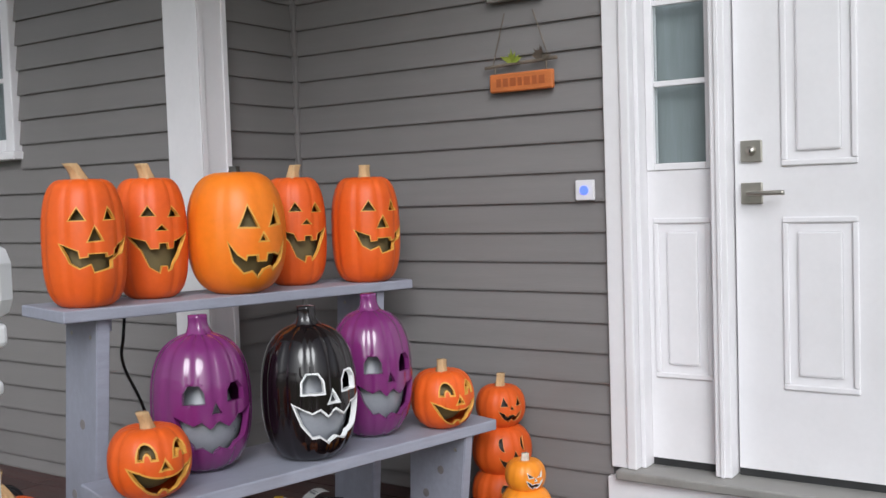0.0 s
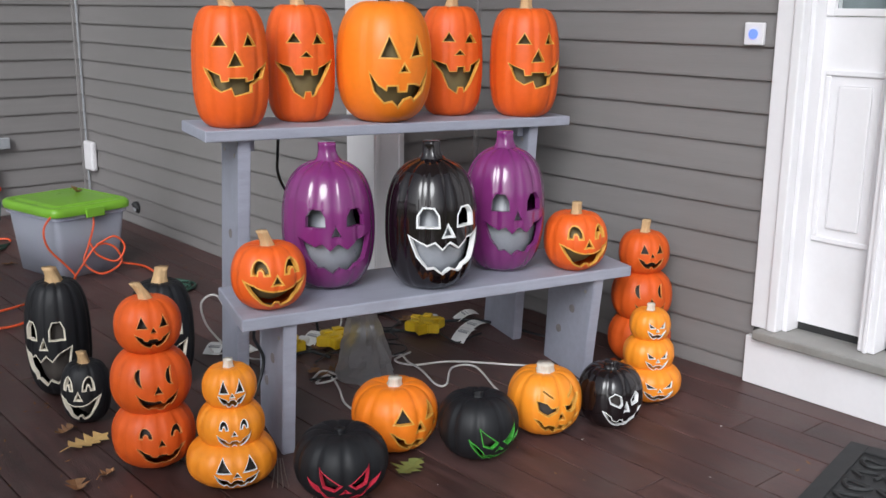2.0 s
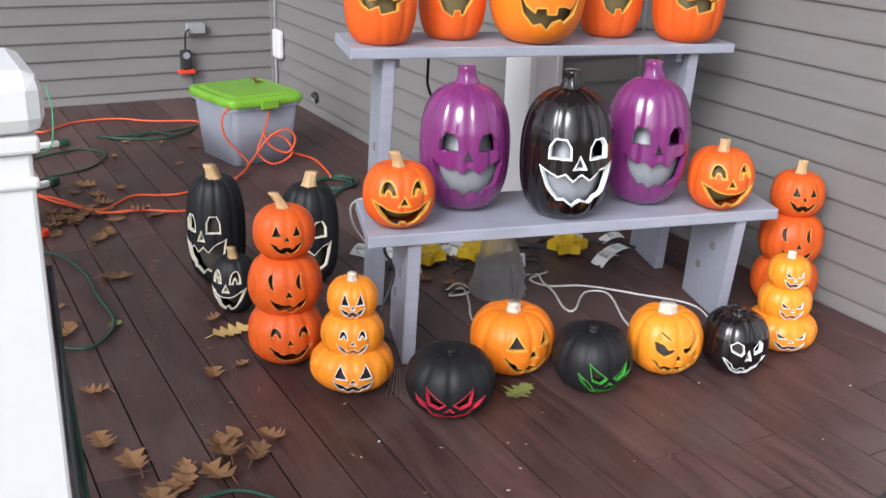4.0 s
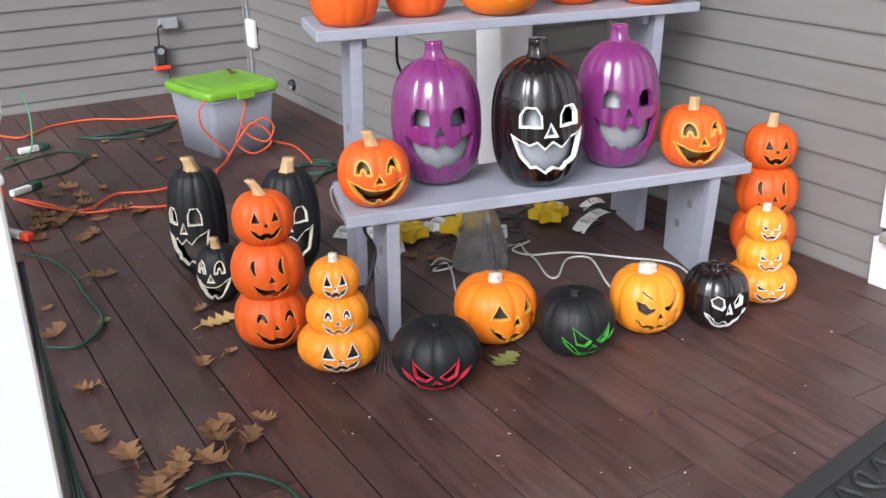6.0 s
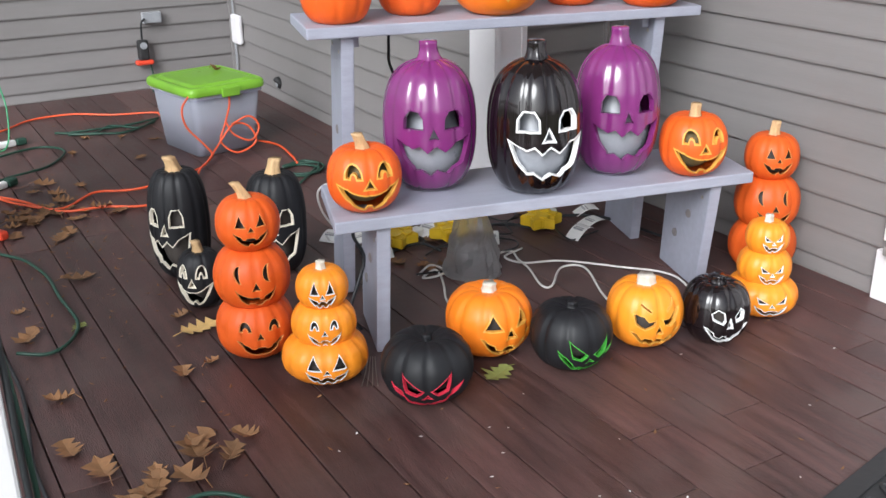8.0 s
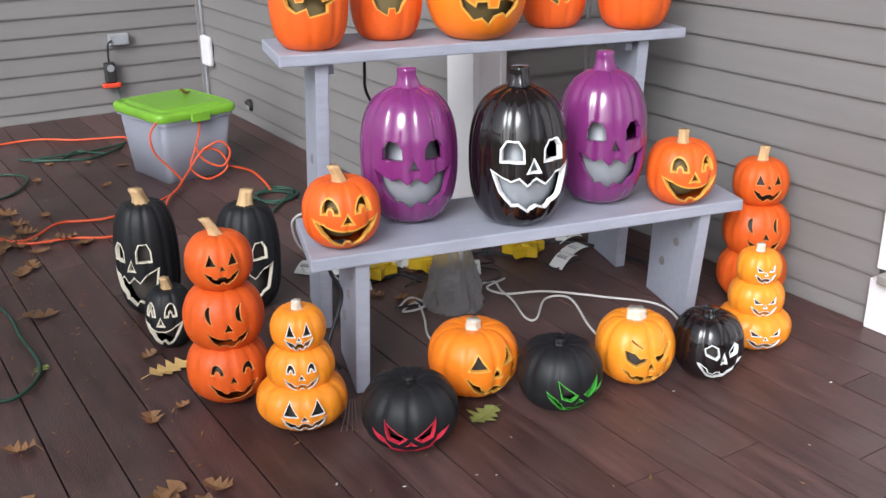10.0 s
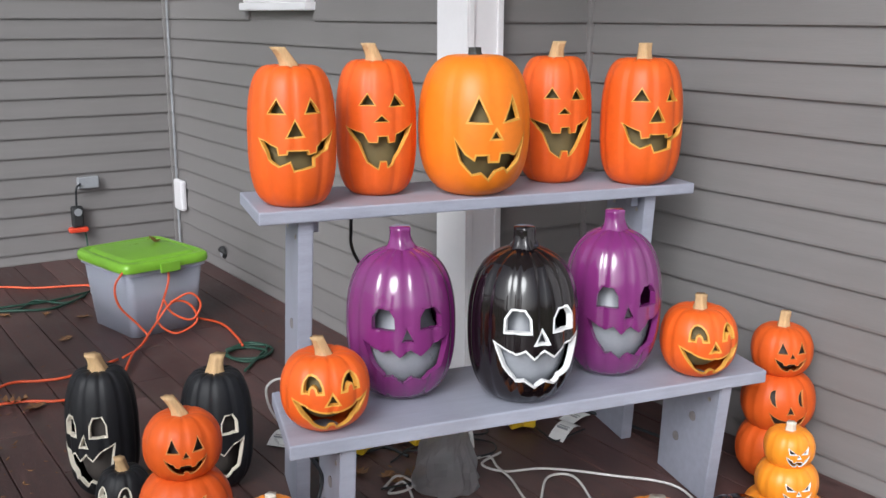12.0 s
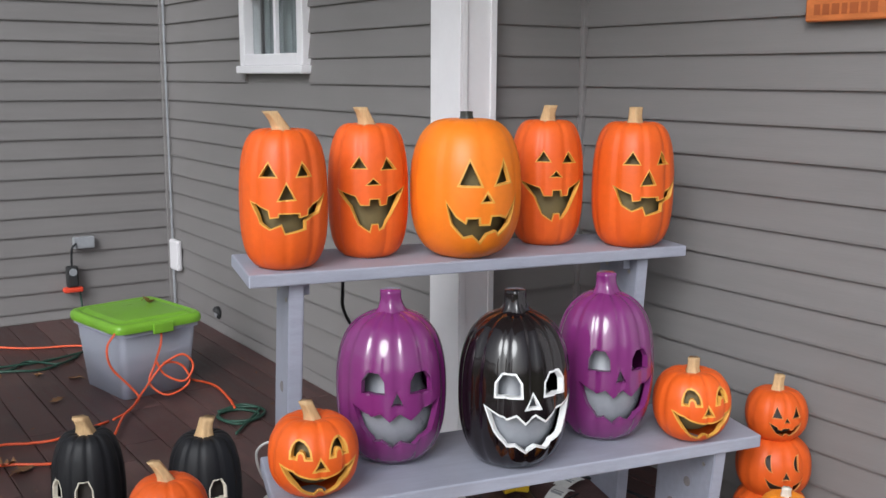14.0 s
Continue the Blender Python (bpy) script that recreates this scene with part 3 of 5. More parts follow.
FACE_OPEN = [("eye_cutout", tri(-0.23, 0.18, 0.68, 0.757)), ("eye_cutout", tri(0.49, 0.18, 0.67, 0.75, -0.03)),
             ("nose_cutout", tri(0.11, 0.16, 0.563, 0.606)),
             ("mouth_cutout", [(-0.77, 0.525), (-0.33, 0.48), (-0.22, 0.414), (0.015, 0.414), (0.03, 0.458), (0.25, 0.458), (0.28, 0.41), (0.46, 0.415), (0.49, 0.47),
                               (0.87, 0.54), (0.62, 0.385), (0.364, 0.25), (0.25, 0.237), (0.23, 0.28), (0.06, 0.28), (0.015, 0.225), (-0.247, 0.274), (-0.44, 0.41)])]
FACE_SLY = [("eye_cutout", [(-0.45, 0.55), (-0.09, 0.545), (-0.27, 0.71)]), ("eye_cutout", [(0.18, 0.55), (0.50, 0.565), (0.36, 0.71)]),
            ("nose_cutout", tri(0.03, 0.09, 0.435, 0.49)),
            ("mouth_cutout", [(-0.65, 0.43), (-0.5, 0.33), (-0.33, 0.28), (-0.31, 0.32), (-0.12, 0.32), (-0.1, 0.27), (0.1, 0.27), (0.12, 0.33), (0.3, 0.33), (0.42, 0.31),
                              (0.66, 0.46), (0.52, 0.27), (0.3, 0.2), (0.22, 0.235), (0.05, 0.215), (-0.05, 0.15), (-0.2, 0.205), (-0.35, 0.19), (-0.55, 0.28)])]
FACE_GHOUL = [("eye_cutout", arch(-0.42, 0.20, 0.535, 0.68)), ("eye_cutout", arch(0.42, 0.20, 0.535, 0.68)), ("nose_cutout", tri(0.0, 0.11, 0.455, 0.54)),
              ("mouth_cutout", [(-0.76, 0.45), (-0.46, 0.37), (-0.30, 0.40), (-0.14, 0.34), (0.05, 0.395), (0.24, 0.345), (0.44, 0.41), (0.76, 0.47),
                                (0.62, 0.24), (0.30, 0.155), (0.09, 0.185), (-0.07, 0.135), (-0.28, 0.195), (-0.42, 0.185), (-0.62, 0.29)])]
FACE_MERRY = [("eye_cutout", merry(-0.42, 0.20, 0.61, 0.80)), ("eye_cutout", merry(0.42, 0.20, 0.61, 0.80)), ("nose_cutout", tri(0.0, 0.13, 0.46, 0.57)),
              ("mouth_cutout", smile(0.80, 0.50, 0.35, 0.13, low_teeth=(0.0,), tooth=0.06, tw=0.10))]
FACE_A = [("eye_cutout", tri(-0.36, 0.17, 0.54, 0.78)), ("eye_cutout", tri(0.36, 0.17, 0.54, 0.78)), ("nose_cutout", tri(0.0, 0.1, 0.44, 0.54)),
          ("mouth_cutout", smile(0.62, 0.42, 0.30, 0.12, (-0.25, 0.22), (0.0,), 0.05))]
FACE_B = [("eye_cutout", moon(-0.42, 0.2, 0.52, 0.82, 1)), ("eye_cutout", moon(0.42, 0.2, 0.52, 0.82, 1)), ("nose_cutout", tri(0.0, 0.12, 0.38, 0.52)),
          ("mouth_cutout", smile(0.62, 0.38, 0.24, 0.06, (0.15,), (-0.12, 0.25), 0.05))]
FACE_C = [("eye_cutout", merry(-0.42, 0.17, 0.58, 0.76)), ("eye_cutout", merry(0.42, 0.17, 0.58, 0.76)), ("nose_cutout", tri(0.0, 0.1, 0.42, 0.54)),
          ("mouth_cutout", smile(0.66, 0.40, 0.26, 0.08, (-0.2, 0.2), (), 0.04))]
FACE_TOOTHY = [("eye_cutout", tri(-0.37, 0.2, 0.48, 0.80)), ("eye_cutout", tri(0.37, 0.2, 0.48, 0.80)), ("nose_cutout", tri(0.0, 0.1, 0.36, 0.46)),
               ("mouth_cutout", smile(0.64, 0.40, 0.28, 0.07, (-0.2, 0.2), (-0.3, 0.0, 0.3), 0.06, 0.06))]
FACE_MERRY_SMALL = [("eye_cutout", merry(-0.38, 0.15, 0.56, 0.76)), ("eye_cutout", merry(0.38, 0.15, 0.56, 0.76)), ("nose_cutout", tri(0.0, 0.1, 0.40, 0.50)),
                    ("mouth_cutout", smile(0.66, 0.42, 0.26, 0.09, (-0.2, 0.2), (0.0,), 0.05, 0.08))]
FACE_SCOWL = [("eye_cutout", [(-0.52, 0.66), (-0.46, 0.50), (-0.14, 0.50)]), ("eye_cutout", [(0.52, 0.68), (0.46, 0.50), (0.14, 0.50)]), ("nose_cutout", tri(0.0, 0.08, 0.38, 0.46)),
              ("mouth_cutout", smile(0.60, 0.40, 0.26, 0.10, (-0.25, 0.25), (0.0,), 0.05, 0.08))]
FACE_DEVIL = [("eye_cutout", [(-0.52, 0.62), (-0.44, 0.38), (-0.24, 0.33), (-0.10, 0.40)]), ("eye_cutout", [(0.52, 0.62), (0.44, 0.38), (0.24, 0.33), (0.10, 0.40)]),
              ("nose_cutout", [(-0.10, 0.27), (0.10, 0.27), (0.0, 0.31)]), ("mouth_cutout", smile(0.76, 0.48, 0.17, 0.11, (-0.35, 0.0, 0.35), (-0.2, 0.2), 0.03, 0.07))]
FACE_JACK = [("eye_cutout", tri(-0.40, 0.2, 0.52, 0.74, 0.02)), ("eye_cutout", tri(0.40, 0.2, 0.54, 0.76, -0.02)), ("nose_cutout", tri(0.05, 0.13, 0.36, 0.50)),
             ("mouth_cutout", smile(0.66, 0.38, 0.21, 0.07, (-0.25, 0.25), (-0.05, 0.4), 0.06, 0.1))]
FACE_FROWN = [("eye_cutout", [(-0.62, 0.62), (-0.58, 0.46), (-0.36, 0.40), (-0.14, 0.46), (-0.10, 0.54), (-0.28, 0.52), (-0.40, 0.60)]),
              ("eye_cutout", [(0.62, 0.66), (0.58, 0.48), (0.36, 0.42), (0.16, 0.46), (0.10, 0.54), (0.28, 0.54), (0.40, 0.62)]),
              ("eyebrow_cutout", [(-0.46, 0.76), (-0.22, 0.66), (-0.20, 0.68), (-0.42, 0.78)]), ("eyebrow_cutout", [(0.46, 0.80), (0.22, 0.66), (0.20, 0.68), (0.44, 0.82)]),
              ("nose_cutout", tri(0.03, 0.1, 0.32, 0.44)), ("mouth_cutout", smile(0.66, 0.34, 0.22, 0.10, (-0.4, -0.1, 0.2, 0.45), (-0.25, 0.05, 0.3), 0.04, 0.06))]
FACE_SHADY = [("eye_cutout", [(-0.52, 0.60), (-0.48, 0.52), (-0.22, 0.46), (-0.16, 0.50), (-0.2, 0.62), (-0.36, 0.66)]), ("eye_cutout", [(0.50, 0.60), (0.46, 0.50), (0.2, 0.48), (0.16, 0.56), (0.34, 0.66)]),
              ("nose_cutout", [(-0.06, 0.38), (0.10, 0.38), (0.02, 0.52)]), ("mouth_cutout", smile(0.66, 0.38, 0.24, 0.13, (-0.3, 0.05), (0.3,), 0.05, 0.09))]


def fitted(face, across, up, lift):
    """The same face drawn narrower or lower."""
    return [(nm, [(fx * across, 0.5 + (fz - 0.5) * up + lift) for fx, fz in poly]) for nm, poly in face]


def facing(x, y, eye, off):
    """Degrees about z for a face turned off degrees to the right of someone at eye."""
    return math.degrees(math.atan2(eye[1] - y, eye[0] - x)) + off


STAND, NEAR = (-2.42, -2.76), (-2.62, -3.26)


# the stand leans a little towards the door: its frame, and the height of a shelf at a place on it
STAND_AT, STAND_TURN, STAND_LEAN, STAND_LIFT = (-1.53, -0.62), -8.5, 1.4, 0.015


def shelf_height(shelf, x, y):
    a = radians(STAND_TURN)
    u = (x - STAND_AT[0]) * math.cos(a) + (y - STAND_AT[1]) * math.sin(a)
    return shelf + STAND_LIFT - u * math.tan(radians(STAND_LEAN))


def pumpkin(name, x, y, z, off, label, g, face, skin, rim, liner, stem_spec, eye=STAND, group="", **kw):
    if z > 0:
        z = shelf_height(z, x, y) - 0.002
    p = thing(name, x, y, z, label, "pumpkin", facing(x, y, eye, off), group)
    carve(g, p, face, skin, rim, liner=liner, **kw)
    if stem_spec:
        r, h, mat, bend = stem_spec
        stem(p, g.h - g.dimple - 0.006, r, h, mat, bend)
    return p


UP, LOW, FLOOR = 0.808, 0.372, -0.025
TALL = dict(ex=0.42, ez=0.8, ribs=9, depth=0.045, dimple=0.012)
pumpkin("tall_pumpkin", -1.383, -0.543, UP, 3, "tall orange carved pumpkin with a gap-toothed grin", Gourd(0.1049, 0.3438, taper=-0.02, **TALL),
        FACE_GRIN, ORANGE, YELLOW_RIM, INSIDE, (0.016, 0.055, STEM, (0.1, -0.5)), group="pumpkins on the top shelf", rim_width=0.0032)
pumpkin("tall_pumpkin", -1.114, -0.484, UP, 2, "tall orange carved pumpkin with a wide open mouth", Gourd(0.1035, 0.3545, taper=-0.02, phase=0.2, **TALL),
        FACE_OPEN, ORANGE, YELLOW_RIM, INSIDE, (0.016, 0.055, STEM, (0.1, -0.3)), group="pumpkins on the top shelf", rim_width=0.0026)
pumpkin("barrel_pumpkin", -0.876, -0.594, UP, 21, "large bright orange carved pumpkin with a small dark stem", Gourd(0.1455, 0.3745, ex=0.6, ez=0.85, ribs=8, depth=0.022, dimple=0.008, taper=-0.02),
        FACE_SLY, LIGHT, YELLOW_RIM, INSIDE, (0.014, 0.026, DARK_STEM, (0.0, 0.0)), group="pumpkins on the top shelf", rim_width=0.005)
pumpkin("tall_pumpkin", -0.534, -0.516, UP, 10, "tall orange carved pumpkin with a wide open mouth", Gourd(0.1048, 0.3677, taper=-0.02, phase=0.3, **TALL),
        FACE_OPEN, ORANGE, YELLOW_RIM, INSIDE, (0.016, 0.055, STEM, (0.1, 0.2)), group="pumpkins on the top shelf", rim_width=0.0026)
pumpkin("tall_pumpkin", -0.318, -0.652, UP, 22, "tall orange carved pumpkin with a gap-toothed grin", Gourd(0.1160, 0.3690, taper=-0.02, phase=0.1, **TALL),
        FACE_GRIN, ORANGE, YELLOW_RIM, INSIDE, (0.016, 0.055, STEM, (-0.1, 0.1)), group="pumpkins on the top shelf", rim_width=0.0032)

VASE = dict(ex=0.6, ez=0.85, ribs=12, depth=0.05, dimple=-0.01)
for x, y, off, r, h, skin, rim, text in ((-1.230, -0.795, 6, 0.1283, 0.3586, PURPLE, PURPLE_RIM, "tall glossy purple ceramic-look pumpkin with a jagged grin"),
                                         (-0.993, -0.963, 21, 0.1291, 0.3678, GLOSS, WHITE_RIM, "tall glossy black pumpkin with white-edged jagged grin"),
                                         (-0.675, -0.932, 21, 0.1234, 0.3771, PURPLE, PURPLE_RIM, "tall glossy purple ceramic-look pumpkin with a jagged grin")):
    pumpkin("glossy_pumpkin", x, y, LOW, off, text, Gourd(r, h, **VASE), fitted(FACE_GHOUL, 1.0, 0.93, 0.012), skin, rim, GREY_IN,
            (0.021, 0.05, skin, (0.0, 0.0)), group="glossy pumpkins on the lower shelf", rim_width=0.0048, liner_gap=0.022, wall_depth=0.015)

SMALL = dict(ex=0.75, ez=0.9, ribs=10, depth=0.05, dimple=0.018)
pumpkin("small_pumpkin", -1.487, -0.889, LOW, 10, "small round orange pumpkin with a merry smile", Gourd(0.0965, 0.1834, **SMALL), FACE_MERRY, ORANGE, YELLOW_RIM, INSIDE,
        (0.013, 0.05, STEM, (0.1, -0.3)), group="small pumpkins on the lower shelf", rim_width=0.0045)
pumpkin("small_pumpkin", -0.488, -1.065, LOW, 28, "small round orange pumpkin with a merry smile", Gourd(0.0974, 0.1928, **SMALL), FACE_MERRY, ORANGE, YELLOW_RIM, INSIDE,
        (0.013, 0.045, STEM, (-0.1, 0.1)), group="small pumpkins on the lower shelf", rim_width=0.0045)

ROUND = dict(ex=0.8, ez=0.9, ribs=10, depth=0.06, dimple=0.02)
pumpkin("black_pumpkin", -1.491, -1.213, FLOOR, 0, "matte black round pumpkin with a red-edged scowl", Gourd(0.1148, 0.1848, ex=0.85, ez=0.92, ribs=10, depth=0.07, dimple=0.025), FACE_DEVIL, MATTE, RED_RIM, SHADE_IN,
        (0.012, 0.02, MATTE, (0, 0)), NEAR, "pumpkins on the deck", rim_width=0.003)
pumpkin("orange_pumpkin", -1.220, -1.082, FLOOR, 30, "round orange jack-o'-lantern with a pale stem", Gourd(0.1166, 0.1983, **ROUND), fitted(FACE_JACK, 0.95, 0.9, 0.045), LIGHT, YELLOW_RIM, SHADE_IN,
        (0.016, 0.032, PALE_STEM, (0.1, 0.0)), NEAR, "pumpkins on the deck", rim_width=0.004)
pumpkin("black_pumpkin", -1.078, -1.266, FLOOR, 31, "matte black round pumpkin with a green-edged scowl", Gourd(0.1079, 0.1875, ex=0.85, ez=0.92, ribs=10, depth=0.06, dimple=0.02), FACE_DEVIL, MATTE, GREEN_RIM, SHADE_IN,
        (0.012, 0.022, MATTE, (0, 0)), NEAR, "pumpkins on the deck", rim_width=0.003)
pumpkin("amber_pumpkin", -0.825, -1.270, FLOOR, 24, "round yellow-orange pumpkin with an angry face", Gourd(0.1039, 0.1972, **ROUND), fitted(FACE_FROWN, 1.0, 0.95, 0.03), AMBER, YELLOW_RIM, SHADE_IN,
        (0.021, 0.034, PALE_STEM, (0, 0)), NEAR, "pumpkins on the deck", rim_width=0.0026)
pumpkin("black_pumpkin", -0.645, -1.362, FLOOR, 27, "glossy black round pumpkin with a white-edged grin", Gourd(0.0923, 0.1933, **ROUND), FACE_SHADY, GLOSS, WHITE_RIM, SHADE_IN,
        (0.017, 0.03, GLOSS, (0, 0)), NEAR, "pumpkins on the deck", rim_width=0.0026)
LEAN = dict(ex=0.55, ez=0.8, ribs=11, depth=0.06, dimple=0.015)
pumpkin("tall_black_pumpkin", -1.771, -0.102, FLOOR, -33, "tall matte black pumpkin with a cream-edged grin", Gourd(0.0949, 0.3698, **LEAN), FACE_GHOUL, MATTE, CREAM_RIM, SHADE_IN,
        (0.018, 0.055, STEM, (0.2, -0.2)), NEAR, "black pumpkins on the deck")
pumpkin("small_black_pumpkin", -1.798, -0.370, FLOOR, -25, "small matte black pumpkin with a cream-edged smile", Gourd(0.0684, 0.1896, ex=0.7, ez=0.85, ribs=10, depth=0.05, dimple=0.015), FACE_MERRY, MATTE, CREAM_RIM, SHADE_IN,
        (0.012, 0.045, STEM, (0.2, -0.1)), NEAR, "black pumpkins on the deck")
pumpkin("tall_black_pumpkin", -1.491, -0.230, FLOOR, -6, "tall matte black pumpkin with a cream-edged grin", Gourd(0.0976, 0.3465, **LEAN), FACE_GHOUL, MATTE, CREAM_RIM, SHADE_IN,
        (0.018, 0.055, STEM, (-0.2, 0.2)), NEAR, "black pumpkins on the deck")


def stack(x, y, off, label, tiers, faces, skin, rim, liner, stem_spec, scale=1.0, rim_width=0.0017, spread=0.78):
    """Three pumpkins moulded into one tower."""
    p = thing("stacked_pumpkins", x, y, FLOOR, label, "pumpkin stack", facing(x, y, NEAR, off), "stacked pumpkin towers")
    for (r, h, z0), face, ribs in zip(tiers, faces, (12, 11, 10)):
        g = Gourd(r * scale, h * scale, ex=0.8, ez=0.9, ribs=ribs, depth=0.05, dimple=0.012, z0=z0 * scale)
        face = fitted(face, spread, 0.8, 0.035)
        carve(g, p, face, skin, rim, rim_width, 0.005, "pumpkin_tier", liner, 0.02, 72, 24)
    r, h, mat, bend = stem_spec
    r0, h0, z0 = tiers[-1]
    stem(p, (z0 + h0) * scale - 0.018, r, h, mat, bend)


BIG = ((0.1042, 0.1851, 0.0000), (0.1003, 0.1870, 0.1461), (0.0828, 0.1558, 0.3097))
SLIM = ((0.1110, 0.1364, 0.0000), (0.0828, 0.1315, 0.0955), (0.0662, 0.1188, 0.1997))
stack(-1.770, -0.758, 5, "tower of three orange pumpkins with tan-edged faces", BIG, (FACE_C, FACE_B, FACE_A), DEEP, TAN_RIM, SHADE_IN, (0.012, 0.05, STEM, (0.0, -0.5)), spread=0.88)
stack(-1.663, -0.979, 0, "tower of three yellow-orange pumpkins with white-edged faces", SLIM, (FACE_TOOTHY, FACE_MERRY_SMALL, FACE_TOOTHY), AMBER, WHITE_RIM, SHADE_IN, (0.010, 0.03, PALE_STEM, (0.1, 0.0)))
stack(-0.396, -1.302, 20, "tower of three yellow-orange pumpkins with scowling faces", SLIM, (FACE_SCOWL, FACE_SCOWL, FACE_SCOWL), AMBER, WHITE_RIM, SHADE_IN, (0.010, 0.03, PALE_STEM, (0.1, 0.0)), 0.93)
stack(-0.146, -1.071, 18, "tower of three orange pumpkins close to the wall", BIG, (FACE_C, FACE_B, FACE_A), DEEP, TAN_RIM, SHADE_IN, (0.012, 0.05, STEM, (0.0, 0.1)), 1.0, spread=0.88)


# ---- the stepped stand ----
BENCH_M = pose(*STAND_AT, STAND_LIFT, 0, STAND_LEAN, STAND_TURN)
stand = thing("plant_stand", 0, 0, 0, "two-step plank stand painted grey-blue, worn", "shelf")
stand.matrix_basis = BENCH_M


ASKEW = 0.17
SKEW = Matrix(((1, ASKEW, 0, 0), (0, 1, 0, 0), (0, 0, 1, 0), (0, 0, 0, 1)))


def leg(u, v_top, v_low, z, width, name="leg", lean_u=0.0, taper=0.0):
    """A plank standing across the stand, leaning towards its back."""
    bm = bmesh.new()
    t = 0.019
    foot = FLOOR - STAND_LIFT + u * math.tan(radians(STAND_LEAN)) + 0.0005
    for du in (-t, t):
        for v, zz, k in ((v_top, z, 0), (v_top + width, z, 0), (v_low + width - taper, foot, 1), (v_low + taper, foot, 1)):
            bm.verts.new((u + du + lean_u * k + ASKEW * (v - v_top), v, zz))
    bm.verts.ensure_lookup_table()
    q = bm.verts[:]
    bm.faces.new(q[0:4])
    bm.faces.new(q[7:3:-1])
    for i in range(4):
        j = (i + 1) % 4
        bm.faces.new((q[i], q[i + 4], q[j + 4], q[j]))
    bmesh.ops.recalc_face_normals(bm, faces=bm.faces[:])
    bmesh.ops.bevel(bm, geom=bm.edges[:], offset=0.003, segments=2, affect="EDGES")
    ob = part(name, bm, BENCH, stand)
    for vv, zz in ((v_top + 0.4 * width, 0.62 * z), (v_top + 0.65 * width, 0.35 * z)):
        f = (z - zz) / z
        kn = bmesh.new()
        vk = vv + (v_low - v_top) * f
        uk = u - t + lean_u * f + ASKEW * (vk - v_top)
        tube(kn, [(uk - 0.0025, vk, zz), (uk + 0.004, vk, zz)], 0.014, 12)
        part("knot", kn, BENCH_KNOT, ob, "dark knot under the paint")
    for vv in (v_top + 0.05, v_top + width - 0.05):
        sc = bmesh.new()
        us = u - t + ASKEW * (vv - v_top)
        tube(sc, [(us - 0.002, vv, z - 0.05), (us + 0.004, vv, z - 0.05)], 0.006, 8)
        part("screw", sc, NICKEL, ob)
    return ob


part("upper_shelf", boxed(-0.002, 0.0, UP - 0.032, 1.345, 0.30, UP, 0.004, turn=Matrix.Rotation(radians(3.5), 4, "Z") @ SKEW), BENCH, stand)
part("lower_shelf", boxed(0.022, -0.348, LOW - 0.034, 1.335, -0.022, LOW, 0.004, turn=SKEW), BENCH, stand)
leg(0.125, 0.035, 0.11, UP - 0.0325, 0.25)
leg(1.20, 0.10, 0.15, UP - 0.0325, 0.25)
leg(0.10, -0.335, -0.325, LOW - 0.0345, 0.29, taper=0.015)
leg(1.155, -0.335, -0.31, LOW - 0.0345, 0.29, taper=0.015)
for u, v in ((0.157, 0.07), (1.168, 0.135)):
    part("bracket", boxed(u - 0.012, v, UP - 0.07, u + 0.012, v + 0.03, UP - 0.0325, 0.002), BENCH, stand)


# ---- storage tote ----
def tapered(bm, w0, d0, w1, d1, z0, z1, rad=0.03, floor=True, n=5):
    """Walls of a tub with rounded corners, open above."""
    def ring(w, d, z):
        out = []
        for cx, cy, a0 in ((w / 2 - rad, d / 2 - rad, 0), (-w / 2 + rad, d / 2 - rad, 90), (-w / 2 + rad, -d / 2 + rad, 180), (w / 2 - rad, -d / 2 + rad, 270)):
            for i in range(n + 1):
                a = radians(a0 + 90 * i / n)
                out.append(bm.verts.new((cx + rad * math.cos(a), cy + rad * math.sin(a), z)))
        return out
    t = 0.004
    rings = [ring(w0, d0, z0), ring(w1, d1, z1), ring(w1 - 2 * t, d1 - 2 * t, z1), ring(w0 - 2 * t, d0 - 2 * t, z0 + t)]
    m = len(rings[0])
    for a, b in zip(rings, rings[1:]):
        for i in range(m):
            bm.faces.new((a[i], a[(i + 1) % m], b[(i + 1) % m], b[i]))
    if floor:
        bm.faces.new(rings[0][::-1])
        bm.faces.new(rings[3])
    return bm


